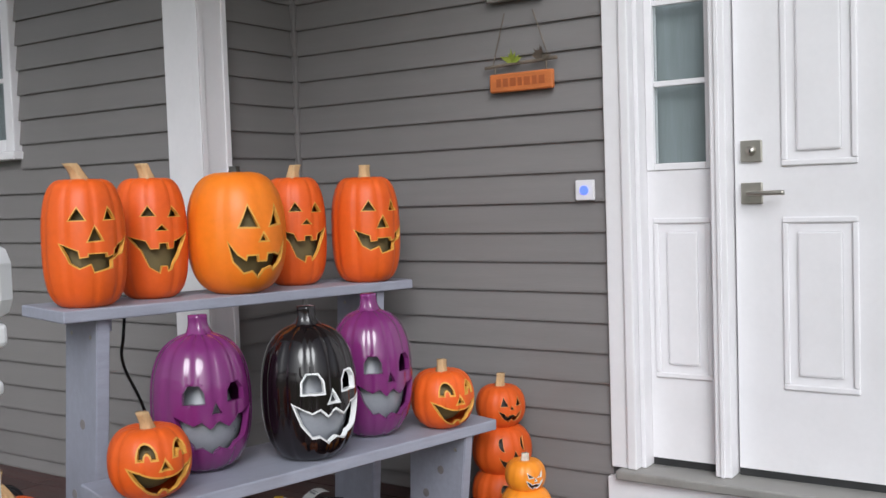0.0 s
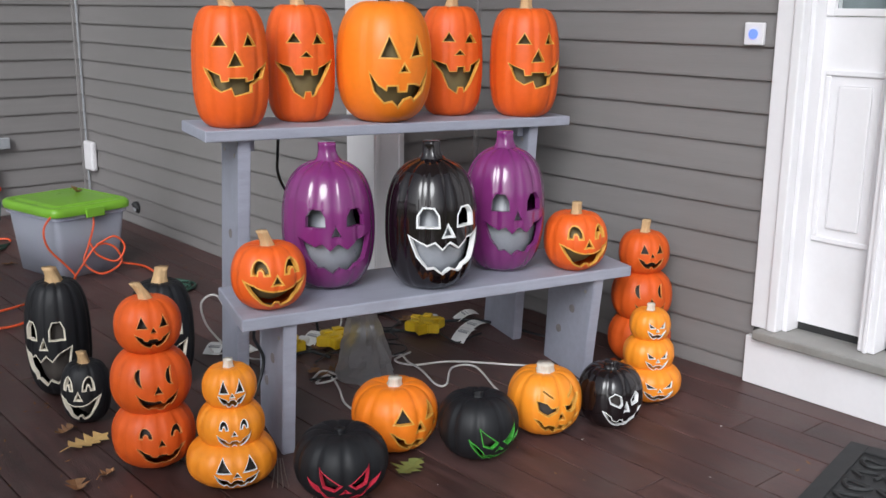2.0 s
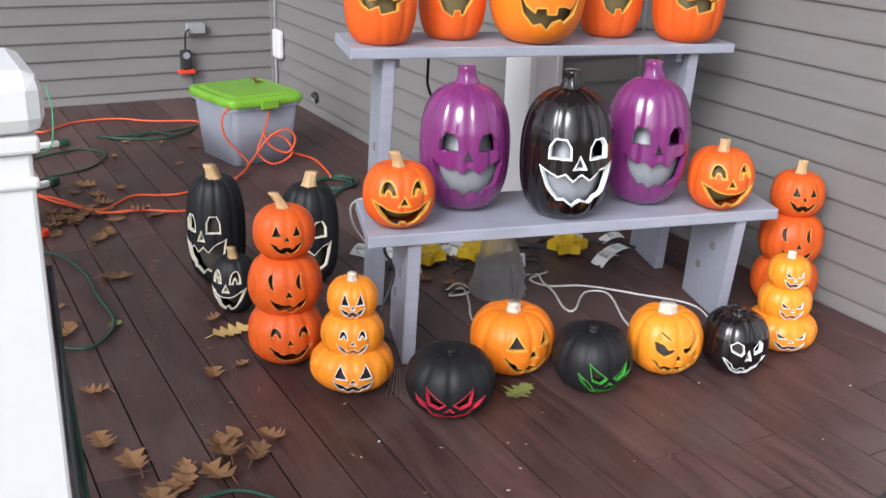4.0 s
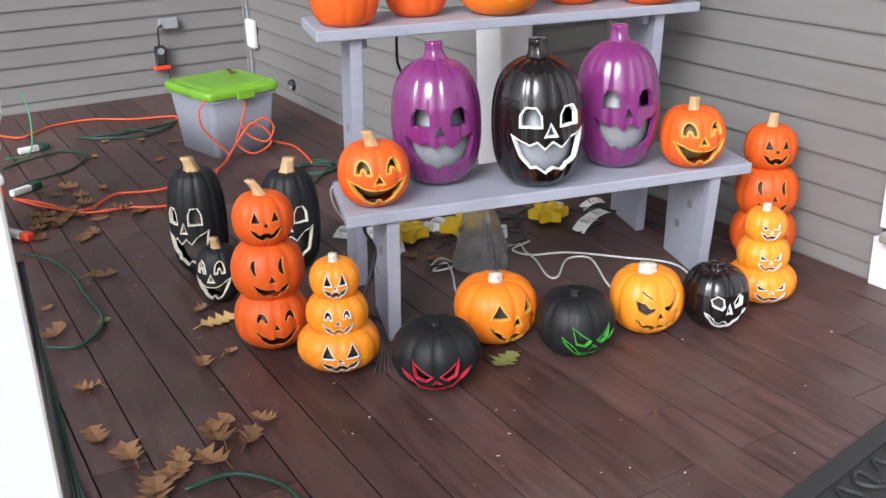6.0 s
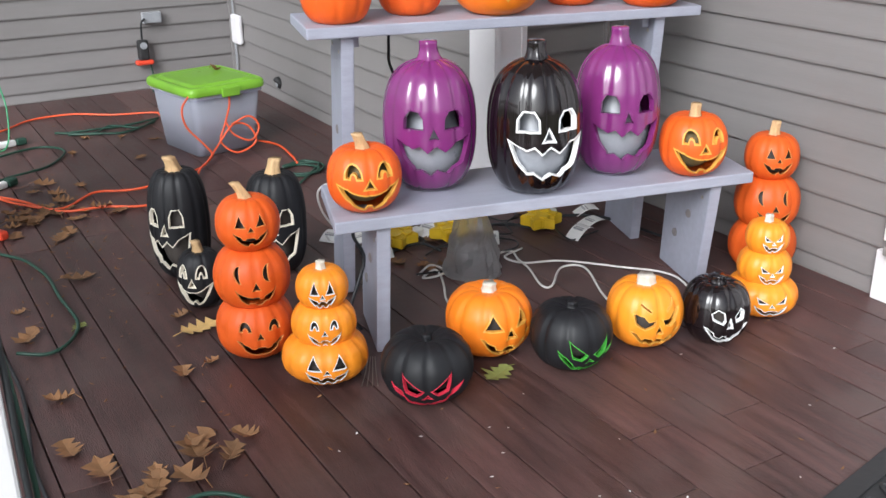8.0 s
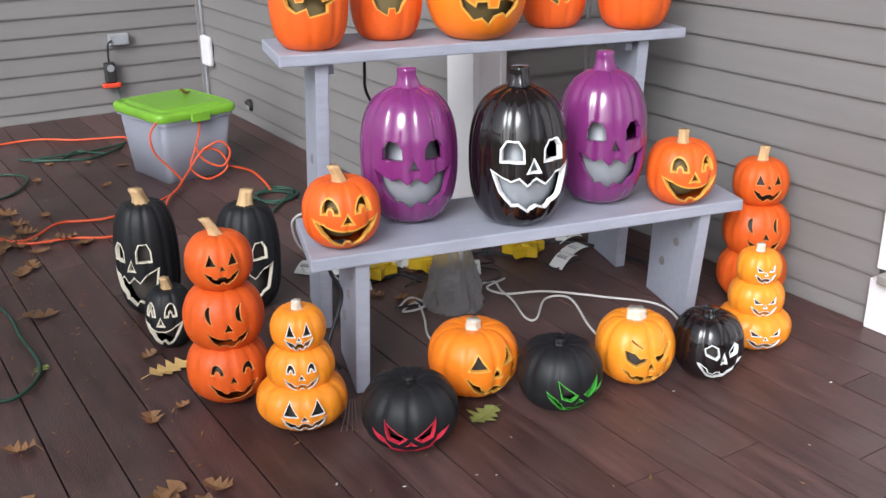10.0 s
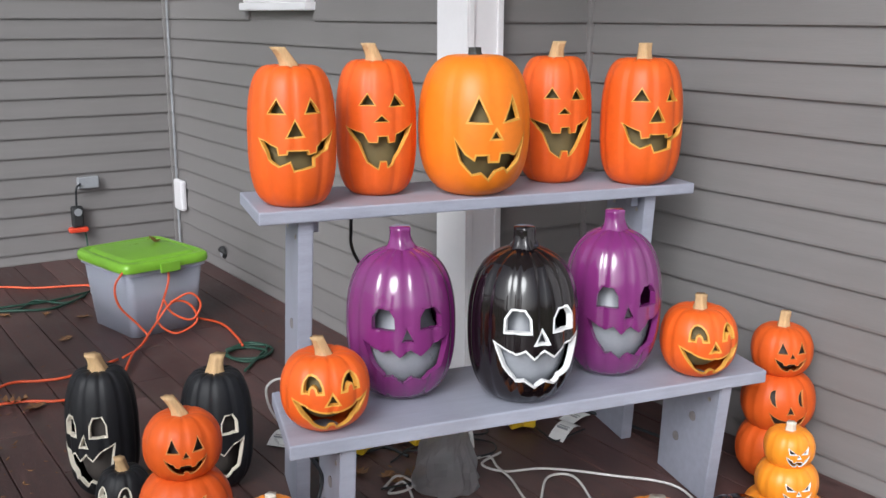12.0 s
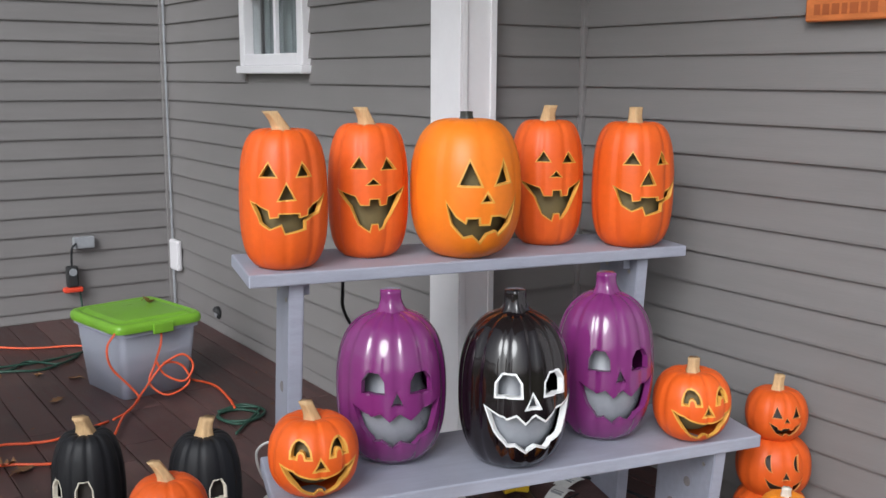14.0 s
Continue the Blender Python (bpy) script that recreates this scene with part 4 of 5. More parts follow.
def tote():
    b = thing("storage_tote", -1.182, 1.385, FLOOR + 0.001, "clear plastic storage tote with a lime green lid, half full", "storage box", 11)
    part("tub", tapered(bmesh.new(), 0.305, 0.345, 0.355, 0.405, 0, 0.300), CLEAR, b, "clear frosted plastic tub", True)
    part("rim", tapered(bmesh.new(), 0.372, 0.422, 0.372, 0.422, 0.268, 0.294, floor=False), CLEAR, b, "frosted plastic rim", True)
    # lid: a rounded skirt, a recessed deck and a raised centre with scooped sides
    lid = bmesh.new()
    rows = []
    for grow, z in ((0.0, 0.286), (0.003, 0.300), (0.0, 0.316), (-0.008, 0.324), (-0.022, 0.325), (-0.030, 0.318), (-0.038, 0.318), (-0.046, 0.327), (-0.06, 0.329)):
        row = []
        for k in range(64):
            a = 2 * math.pi * (k + 0.5) / 64
            cx, cy = spow(math.cos(a), 0.22), spow(math.sin(a), 0.22)
            scoop = 1 - (0.13 * math.exp(-(cx / 0.45) ** 2) if abs(cy) > 0.98 and grow < -0.026 else 0)
            row.append(lid.verts.new(((0.200 + grow) * cx, (0.224 + grow) * cy * scoop, z)))
        rows.append(row)
    for p, q in zip(rows, rows[1:]):
        for k in range(64):
            lid.faces.new((p[k], p[(k + 1) % 64], q[(k + 1) % 64], q[k]))
    lid.faces.new(rows[-1])
    lid_ob = part("lid", lid, LID, b, "lime green snap lid", True)
    for y in (-0.231, 0.231):
        part("latch", boxed(-0.045, y - 0.006, 0.270, 0.045, y + 0.006, 0.312, 0.004), LID, lid_ob)
    for x, y, z, w, d, h, mat, nm in ((0.0, -0.05, 0.006, 0.24, 0.2, 0.05, PAPER, "paper_box"), (-0.02, -0.05, 0.058, 0.19, 0.14, 0.075, BOX_GREY, "packed_box"),
                                      (0.02, -0.06, 0.136, 0.22, 0.17, 0.018, PAPER, "tray")):
        part(nm, boxed(x - w / 2, y - d / 2, z, x + w / 2, y + d / 2, z + h, 0.006), mat, b, "pale packed box inside")
    coil = bmesh.new()
    tube(coil, glide([(0.05 * math.cos(0.8 * k) - 0.03, 0.045 * math.sin(0.8 * k) - 0.05, 0.160 + 0.003 * k) for k in range(24)], 3), 0.004, 6)
    part("packed_cord", coil, CABLE_WHITE, b, "pale cord coiled inside", True)


tote()


# ---- wall fittings ----
out = thing("wall_outlet", -1.037, BACK_Y - 0.013, 0.388, "grey outdoor outlet box with a black timer plugged in", "outlet")
part("cover", boxed(-0.058, -0.04, -0.03, 0.052, 0.0, 0.032, 0.006), BOX_GREY, out)
cd = bmesh.new()
tube(cd, glide([(-0.05, -0.045, 0.0), (-0.075, -0.06, -0.02), (-0.078, -0.05, -0.08), (-0.076, -0.04, -0.12)], 6), 0.006, 8)
part("cord", cd, CABLE_BLACK, out, "", True)
tm = part("timer", boxed(-0.105, -0.055, -0.235, -0.045, -0.012, -0.12, 0.01), RUBBER, out, "black plastic timer")
dl = bmesh.new()
tube(dl, [(-0.075, -0.056, -0.15), (-0.075, -0.064, -0.15)], 0.02, 18)
part("dial", dl, BOX_GREY, tm)
part("plug", boxed(-0.125, -0.06, -0.262, -0.025, -0.012, -0.2355, 0.008), RED, out, "orange-red plug head")
cd = bmesh.new()
tube(cd, glide([(-0.04, -0.03, -0.26), (-0.035, -0.04, -0.34), (-0.06, -0.1, -0.42), (-0.03, -0.2, -0.424), (-0.02, -0.5, -0.424), (-0.12, -0.6, -0.424)], 6), 0.005, 8)
part("cord", cd, CABLE_GREEN, out, "dark green cord", True)

wb = thing("wall_box", SIDE_X - 0.014, BACK_Y - 0.098, 0.295, "white plastic sensor box in the wall corner", "junction box")
part("cover", boxed(-0.035, -0.12, -0.085, 0.0, 0.0, 0.085, 0.012), WHITE, wb)
cn = bmesh.new()
tube(cn, [(-0.012, 0.0, 0.085), (-0.012, 0.005, 1.0), (-0.012, 0.005, 2.2)], 0.006, 8)
part("conduit", cn, BOX_GREY, wb)
cn = bmesh.new()
tube(cn, [(-0.012, 0.0, -0.085), (-0.012, 0.0, -0.32)], 0.007, 8)
part("conduit", cn, BOX_GREY, wb)
vent = thing("wall_vent", SIDE_X - 0.013, 2.045, 0.076, "small round black vent in the siding", "vent")
vn = bmesh.new()
tube(vn, [(0.0, 0, 0), (-0.01, 0, 0), (-0.014, 0, -0.003)], [0.034, 0.034, 0.028], 20)
part("collar", vn, RUBBER, vent)
vn = bmesh.new()
tube(vn, [(-0.0145, 0, -0.003), (-0.0165, 0, -0.003)], 0.018, 16)
part("cap", vn, BOX_GREY, vent)


# ---- hanging sign by the door ----
def hanging_sign():
    s = thing("hanging_sign", -0.022, -1.125, 1.462, "orange wooden sign hung under a twig with leaves", "sign")
    part("board", boxed(-0.018, -0.125, -0.03, 0.0, 0.122, 0.034, 0.006), SIGN, s)
    x = -0.095
    for w in (0.022, 0.018, 0.024, 0.016, 0.022, 0.02, 0.018):
        part("letter_bar", boxed(-0.0195, x, -0.012, -0.0175, x + w, 0.016), SIGN_TEXT, s)
        x += w + 0.008
    t = bmesh.new()
    tube(t, [(-0.012, -0.14, 0.07), (-0.014, -0.05, 0.066), (-0.012, 0.05, 0.064), (-0.014, 0.14, 0.058)], 0.006, 6)
    part("twig", t, TWIG, s, "bare brown twig")
    for y in (-0.1, 0.1):
        c = bmesh.new()
        tube(c, [(-0.012, y, 0.034), (-0.014, y, 0.064)], 0.003, 5)
        part("cord", c, TWIG, s)
    c = bmesh.new()
    tube(c, [(-0.012, 0.11, 0.06), (-0.008, 0.06, 0.24)], 0.002, 5)
    part("cord", c, TWIG, s)
    c = bmesh.new()
    tube(c, [(-0.012, -0.11, 0.068), (-0.008, -0.05, 0.24)], 0.002, 5)
    part("cord", c, TWIG, s)
    random.seed(8)
    for k, (y0, mat, nm) in enumerate(((0.03, LIME, "leaf_tuft"), (-0.085, TWIG, "dried_tuft"))):
        lf = bmesh.new()
        for i in range(16):
            a, b2 = random.uniform(0.2, 2.9), random.uniform(-0.6, 0.6)
            d = Vector((-abs(math.sin(b2)) * 0.6, math.cos(a), math.sin(a))) * random.uniform(0.025, 0.05)
            o = Vector((-0.016, y0, 0.068))
            side = d.cross(Vector((1, 0, 0))).normalized() * 0.007 + Vector((0.003, 0, 0))
            v = [lf.verts.new(o), lf.verts.new(o + d * 0.5 + side), lf.verts.new(o + d), lf.verts.new(o + d * 0.5 - side)]
            lf.faces.new(v)
        part(nm, lf, mat, s)


hanging_sign()
pl = thing("wall_lamp", -0.014, -1.11, 1.742, "pale metal lamp back plate above the sign", "lamp")
part("plate", boxed(-0.03, -0.11, 0.0, 0.0, 0.11, 0.2, 0.008), SILL, pl)


# ---- doormat ----
mat_t = thing("doormat", -0.232, -1.891, FLOOR, "black rubber doormat with a cut-out pattern", "doormat", 180 + 11)
part("base", boxed(0, 0, 0.0, 1.15, 0.70, 0.006, 0.002), RUBBER, mat_t)
for x0, y0, x1, y1 in ((0, 0, 1.15, 0.05), (0, 0.65, 1.15, 0.70), (0, 0.0505, 0.05, 0.6495), (1.10, 0.0505, 1.15, 0.6495)):
    part("border", boxed(x0, y0, 0.0062, x1, y1, 0.012, 0.002), RUBBER, mat_t)
for i in range(13):
    for j in range(7):
        sw = bmesh.new()
        cx, cy = 0.10 + 0.078 * i, 0.095 + 0.083 * j
        a0 = 0.8 if (i + j) % 2 else 2.3
        tube(sw, glide([(cx + 0.034 * math.cos(a) * (0.55 + 0.45 * math.sin(a0 + a)), cy + 0.034 * math.sin(a), 0.0085) for a in (a0 + 0.9 * k for k in range(7))], 3), 0.0065, 5)
        part("scroll", sw, RUBBER, mat_t)

# ---- cords on the deck ----
CORDS = [
    (CABLE_ORANGE, "orange", [(-2.11, 2.27), (-2.01, 2.15), (-1.84, 2.32), (-1.63, 2.32), (-1.45, 2.21), (-1.25, 2.12), (-1.23, 2.07)]),
    (CABLE_ORANGE, "orange", [(-2.19, 1.07), (-2.12, 0.91), (-1.99, 0.78), (-1.84, 0.90), (-1.73, 0.88), (-1.63, 0.86), (-1.43, 0.96)]),
    (CABLE_ORANGE, "orange", [(-2.21, 1.11), (-2.11, 0.95), (-2.00, 0.75), (-1.84, 0.70), (-1.68, 0.64), (-1.48, 0.77)]),
    (CABLE_ORANGE, "orange", [(-0.98, 1.31), (-0.93, 1.16), (-0.94, 0.98), (-0.97, 0.84)]),
    (CABLE_GREEN, "dark green", [(-1.74, 1.95), (-1.59, 1.93), (-1.45, 1.94), (-1.26, 1.99)]),
    (CABLE_GREEN, "dark green", [(-1.73, 1.91), (-1.59, 1.83), (-1.47, 1.81), (-1.30, 1.92)]),
    (CABLE_GREEN, "dark green", [(-1.78, 1.98), (-1.62, 1.86), (-1.51, 1.98), (-1.40, 1.85), (-1.28, 1.97)]),
    (CABLE_GREEN, "dark green", [(-2.19, 1.61), (-2.03, 1.70), (-1.88, 1.75), (-1.81, 1.60), (-1.92, 1.41), (-2.10, 1.31), (-2.19, 1.25)]),
    (CABLE_GREEN, "dark green", [(-2.28, 0.41), (-2.21, 0.28), (-2.17, 0.10), (-2.17, -0.10), (-2.16, -0.30), (-2.20, -0.42), (-2.27, -0.47), (-2.35, -0.43)]),
    (CABLE_GREEN, "dark green", [(-2.21, -1.34), (-2.11, -1.34), (-2.04, -1.40), (-2.01, -1.51), (-2.01, -1.77)]),
    (CABLE_GREEN, "dark green", [(-1.04, 0.84), (-0.93, 0.86), (-0.88, 0.76), (-0.96, 0.67), (-1.05, 0.72), (-1.05, 0.80), (-0.96, 0.82), (-0.92, 0.72), (-1.02, 0.66), (-1.07, 0.77), (-0.98, 0.85), (-0.89, 0.79), (-0.97, 0.69), (-1.08, 0.56)]),
    (CABLE_WHITE, "white", [(-1.13, -0.53), (-1.06, -0.49), (-1.04, -0.55), (-1.09, -0.58), (-1.13, -0.56), (-1.07, -0.53), (-1.07, -0.57), (-1.11, -0.66), (-1.16, -0.77), (-1.17, -0.93)]),
    (CABLE_WHITE, "white", [(-0.94, -0.56), (-0.77, -0.52), (-0.78, -0.60), (-0.80, -0.69), (-0.84, -0.81), (-0.82, -0.84), (-0.70, -0.73), (-0.64, -0.78), (-0.72, -0.97), (-0.77, -1.13)]),
    (CABLE_WHITE, "white", [(-0.71, -0.52), (-0.81, -0.56), (-0.78, -0.63), (-0.67, -0.69), (-0.54, -0.82), (-0.44, -0.99), (-0.54, -1.22)]),
    (CABLE_WHITE, "white", [(-1.03, 0.22), (-1.09, 0.08), (-1.10, -0.03), (-1.18, -0.03), (-1.24, -0.07)]),
    (CABLE_WHITE, "white", [(-0.92, -0.47), (-0.86, -0.43), (-0.82, -0.49), (-0.89, -0.52), (-0.94, -0.44), (-0.90, -0.40)]),
    (CABLE_BLACK, "black", [(-2.42, 0.19), (-2.38, -0.51), (-2.38, -0.73), (-2.41, -1.01), (-2.41, -1.15), (-2.41, -1.27), (-2.42, -1.96)]),
    (CABLE_BLACK, "black", [(-0.68, 0.49), (-0.83, 0.32), (-1.13, -0.07), (-1.21, -0.28)]),
    (CABLE_BLACK, "black", [(-0.96, -0.39), (-1.00, -0.30), (-1.14, -0.33), (-1.25, -0.51), (-1.39, -0.75)]),
    (CABLE_BLACK, "black", [(-0.72, -0.23), (-0.57, -0.34), (-0.40, -0.33), (-0.28, -0.44), (-0.22, -0.72)]),
]
for mat, tone, pts in CORDS:
    bm = bmesh.new()
    r = 0.0055 if mat in (CABLE_ORANGE, CABLE_GREEN, CABLE_BLACK) else 0.0038
    line = glide([(x, y, FLOOR + r + 0.0012 + 0.004 * (i % 2)) for i, (x, y) in enumerate(pts)], 8)
    tube(bm, line, r, 7)
    tagged(part("extension_cord", bm, mat, None, "", True), tone + " electric cord lying loose on the deck", "cord", "cords on the deck")

# cord looped over the front of the tote
for pts in ([(-1.18, 1.16, 0.29), (-1.19, 1.13, 0.22), (-1.22, 1.13, 0.13), (-1.25, 1.11, 0.06), (-1.19, 1.07, 0.012), (-1.10, 1.07, 0.05), (-1.12, 1.09, 0.12), (-1.19, 1.10, 0.135), (-1.28, 1.08, 0.05), (-1.37, 0.98, 0.01), (-1.46, 0.90, 0.008)],
            [(-1.37, 1.13, 0.285), (-1.41, 1.12, 0.23), (-1.40, 1.11, 0.15), (-1.33, 1.10, 0.06), (-1.31, 1.07, 0.015), (-1.41, 0.93, 0.008), (-1.50, 0.74, 0.008)],
            [(-1.20, 1.09, 0.14), (-1.12, 1.08, 0.17), (-1.08, 1.07, 0.12), (-1.12, 1.07, 0.06), (-1.19, 1.10, 0.09), (-1.22, 1.11, 0.15)]):
    bm = bmesh.new()
    tube(bm, glide([(x + 0.04, y + 0.03, z + FLOOR + 0.012) for x, y, z in pts], 8), 0.0048, 7)
    tagged(part("extension_cord", bm, CABLE_ORANGE, None, "", True), "orange electric cord looped over the storage tote", "cord", "cords on the deck")
# cords down the railing post, behind the stand and at the column
for mat, pts, text in ((CABLE_BLACK, [(-2.496, -1.86, 0.80), (-2.498, -1.90, 0.72), (-2.499, -1.922, 0.6), (-2.497, -1.918, 0.35), (-2.498, -1.90, 0.1), (-2.48, -1.85, 0.008), (-2.45, -1.5, 0.008)], "black electric cord hanging beside the railing post"),
                       (CABLE_GREEN, [(-2.494, -1.82, 0.70), (-2.490, -1.88, 0.62), (-2.487, -1.915, 0.45), (-2.488, -1.91, 0.2), (-2.48, -1.87, 0.03), (-2.44, -1.75, 0.008), (-2.42, -1.4, 0.008)], "dark green electric cord hanging beside the railing post"),
                       (CABLE_BLACK, [(-1.12, -0.37, 0.84), (-1.12, -0.35, 0.72), (-1.07, -0.28, 0.62), (-0.90, -0.17, 0.4), (-0.86, -0.16, 0.05), (-0.86, -0.18, 0.008)], "thin black cord hanging behind the stand"),
                       (CABLE_WHITE, [(-1.19, -0.08, 0.01), (-1.25, -0.06, 0.10), (-1.26, -0.05, 0.18), (-1.21, -0.07, 0.20), (-1.17, -0.09, 0.10), (-1.12, -0.10, 0.01)], "white cord looped up behind the stand"),
                       (CABLE_BLACK, [(-1.44, -0.83, 0.40), (-1.47, -0.77, 0.3), (-1.43, -0.75, 0.2), (-1.49, -0.77, 0.06), (-1.47, -0.80, 0.008)], "thin black cord hanging under the lower shelf"),
                       (CABLE_BRIGHT, [(-2.15, 1.77, 0.01), (-2.03, 1.82, 0.01), (-1.99, 1.91, 0.16), (-2.00, 1.96, 0.28)], "bright green wire standing up from the deck"),
                       (CABLE_ORANGE, [(-2.28, 0.90, 0.01), (-2.26, 0.99, 0.1), (-2.31, 1.09, 0.32), (-2.34, 1.18, 0.5)], "orange cord hanging beside the column")):
    bm = bmesh.new()
    tube(bm, glide([(x, y, z + FLOOR) for x, y, z in pts], 8), 0.0042 if mat != CABLE_BLACK else 0.005, 7)
    tagged(part("draped_cord", bm, mat, None, "", True), text, "cord", "draped cords")
for x, y, rz in ((-2.17, 1.18, 30), (-2.28, 0.63, -60), (-2.03, 1.86, 10)):
    c = thing("cord_connector", x, y, FLOOR, "white plug connector with a red sleeve on the deck", "plug", rz)
    part("shell", boxed(-0.05, -0.016, 0.001, 0.05, 0.016, 0.03, 0.008), PAPER, c)
    part("sleeve", boxed(0.0505, -0.018, 0.001, 0.10, 0.018, 0.034, 0.008), RED if rz < 0 else CABLE_GREEN, c)

# ---- clutter under the stand ----
random.seed(12)
for x, y, rz in ((-1.06, -0.25, 20), (-0.86, -0.30, -10), (-0.52, -0.37, 35)):
    c = thing("power_stake", x, y, FLOOR, "yellow star-shaped outdoor power splitter", "power strip", rz, "yellow power splitters")
    pts = []
    for k in range(12):
        a = math.pi * k / 6
        r = 0.078 if k % 2 == 0 else 0.05
        pts.append((r * math.cos(a) * 1.15, r * math.sin(a)))
    hub = prism(pts, 0.012, 0.05)
    bmesh.ops.bevel(hub, geom=hub.edges[:], offset=0.004, segments=2, affect="EDGES")
    part("hub", hub, PLUG_YELLOW, c)
    for k in range(5):
        a = 2 * math.pi * k / 5
        part("socket", boxed(-0.016, -0.016, 0.0505, 0.016, 0.016, 0.058, 0.003, turn=Matrix.Translation((0.042 * math.cos(a), 0.042 * math.sin(a), 0))), PLUG_YELLOW, c)
    ft = bmesh.new()
    tube(ft, [(0, 0, 0.0), (0, 0, 0.012)], 0.03, 10)
    part("foot", ft, RUBBER, c)
    part("plug", boxed(0.07, -0.02, 0.002, 0.13, 0.02, 0.034, 0.008), PAPER, c, "white plug")
for x, y, rz, tilt in ((-0.95, -0.23, 20, 35), (-1.16, -0.36, 70, 15), (-0.51, -0.54, 10, 40), (-0.34, -0.34, -20, 30), (-0.39, -0.45, 5, 15), (-1.26, -0.10, 40, 20), (-0.78, -0.43, 60, 25), (-1.14, -0.17, 100, 12)):
    c = thing("cord_tag", x, y, FLOOR + 0.002, "white printed warning tag on a cord", "tag", rz, "white cord tags")
    tg = bmesh.new()
    rows = []
    for i in range(6):
        s = i / 5
        z = 0.002 + 0.055 * math.sin(radians(tilt)) * math.sin(s * 2.2)
        rows.append([tg.verts.new((0.085 * s, yy, z)) for yy in (-0.03, 0.03)] + [tg.verts.new((0.085 * s, yy, z + 0.0012)) for yy in (0.03, -0.03)])
    for a, b in zip(rows, rows[1:]):
        for i in range(4):
            tg.faces.new((a[i], a[(i + 1) % 4], b[(i + 1) % 4], b[i]))
    tg.faces.new(rows[0][::-1])
    tg.faces.new(rows[-1])
    bmesh.ops.recalc_face_normals(tg, faces=tg.faces[:])
    sheet = part("sheet", tg, PAPER, c)
    z = 0.002 + 0.055 * math.sin(radians(tilt)) * math.sin(0.5 * 2.2)
    for k in range(3):
        part("print_bar", boxed(0.03 + 0.012 * k, -0.02, z - 0.004, 0.034 + 0.012 * k, 0.02, z + 0.0022), INK, c)

# crumpled clear bag
bag = bmesh.new()
rings = []
for j in range(15):
    t = j / 14
    rad = 0.078 * (1 - t) ** 0.6 + 0.018 + 0.018 * (t > 0.8) * (t - 0.8) * 5
    rings.append([bag.verts.new((0.03 * t + rad * (1 + 0.28 * noise.noise((3 * math.cos(a), 3 * math.sin(a), 5 * t))) * math.cos(a),
                                 0.05 * t + rad * (1 + 0.28 * noise.noise((3 * math.cos(a) + 7, 3 * math.sin(a), 5 * t))) * math.sin(a), 0.001 + 0.235 * t))
                  for a in (2 * math.pi * k / 30 for k in range(30))])
for a, b in zip(rings, rings[1:]):
    for k in range(30):
        bag.faces.new((a[k], a[(k + 1) % 30], b[(k + 1) % 30], b[k]))
bag.faces.new(rings[-1])
bag_ob = part("plastic_bag", bag, BAG)
bag_ob.location = (-0.96, -0.59, FLOOR)
tagged(bag_ob, "crumpled clear plastic bag standing under the stand", "plastic bag")

# wire prongs at the stand's foot
fk = thing("wire_fork", -1.54, -1.00, FLOOR, "thin metal wire prongs lying at the stand's leg", "garden stake", 60)
for k in range(4):
    pr = bmesh.new()
    tube(pr, [(0.0, 0.006 * (k - 1.5), 0.03), (-0.05, 0.009 * (k - 1.5), 0.012), (-0.11, 0.014 * (k - 1.5), 0.002)], 0.0014, 5)
    part("prong", pr, NICKEL, fk)


# ---- fallen leaves ----
def oak_leaf(size, lobes, curl, seed):
    rnd = random.Random(seed)
    edge = []
    n = 2 * lobes + 1
    for i in range(n + 1):
        t = i / n
        w = math.sin(math.pi * min(1, t * 0.93 + 0.07)) ** 0.7 * (0.42 if i % 2 else 0.16) * rnd.uniform(0.8, 1.2)
        edge.append((t, w + 0.015))
    bm = bmesh.new()
    lift = lambda t, w: curl * size * ((t - 0.5) ** 2 * 1.1 + w * w * 1.2)
    mid = [bm.verts.new((size * (t - 0.5), 0.01 * size * math.sin(5 * t), lift(t, 0) + 0.001)) for t, w in edge]
    left = [bm.verts.new((size * (t - 0.5 + 0.1 * w), size * w, lift(t, w) + 0.002 + rnd.uniform(0, 0.25) * curl * size * w)) for t, w in edge]
    right = [bm.verts.new((size * (t - 0.5 + 0.1 * w), -size * w * rnd.uniform(0.8, 1.1), lift(t, w) + 0.002 + rnd.uniform(0, 0.25) * curl * size * w)) for t, w in edge]
    for i in range(n):
        bm.faces.new((mid[i], mid[i + 1], left[i + 1], left[i]))
        bm.faces.new((mid[i], right[i], right[i + 1], mid[i + 1]))
    tube(bm, [(-0.5 * size, 0, lift(0, 0) + 0.001), (-0.72 * size, 0.03 * size, 0.002)], 0.0013, 4)
    return bm


LEAVES = [(-2.30, -0.74, 0.082), (-2.33, -1.00, 0.090), (-2.28, -1.12, 0.107), (-2.08, -1.16, 0.115), (-2.01, -1.21, 0.082), (-2.25, -1.28, 0.115), (-2.12, -1.25, 0.098), (-1.95, -1.15, 0.074),
          (-1.99, -0.78, 0.074), (-1.90, -0.75, 0.049), (-2.31, -0.34, 0.090), (-2.08, 0.04, 0.107), (-2.30, -0.14, 0.049), (-1.89, -0.42, 0.057), (-1.39, 1.61, 0.074), (-2.20, -1.25, 0.098),
          (-2.27, -1.32, 0.107), (-2.18, -1.20, 0.074), (-2.06, -1.12, 0.090)]
random.seed(21)
LEAVES += [(random.gauss(-2.07, 0.13), random.gauss(0.72, 0.2), random.uniform(0.05, 0.10)) for _ in range(26)]
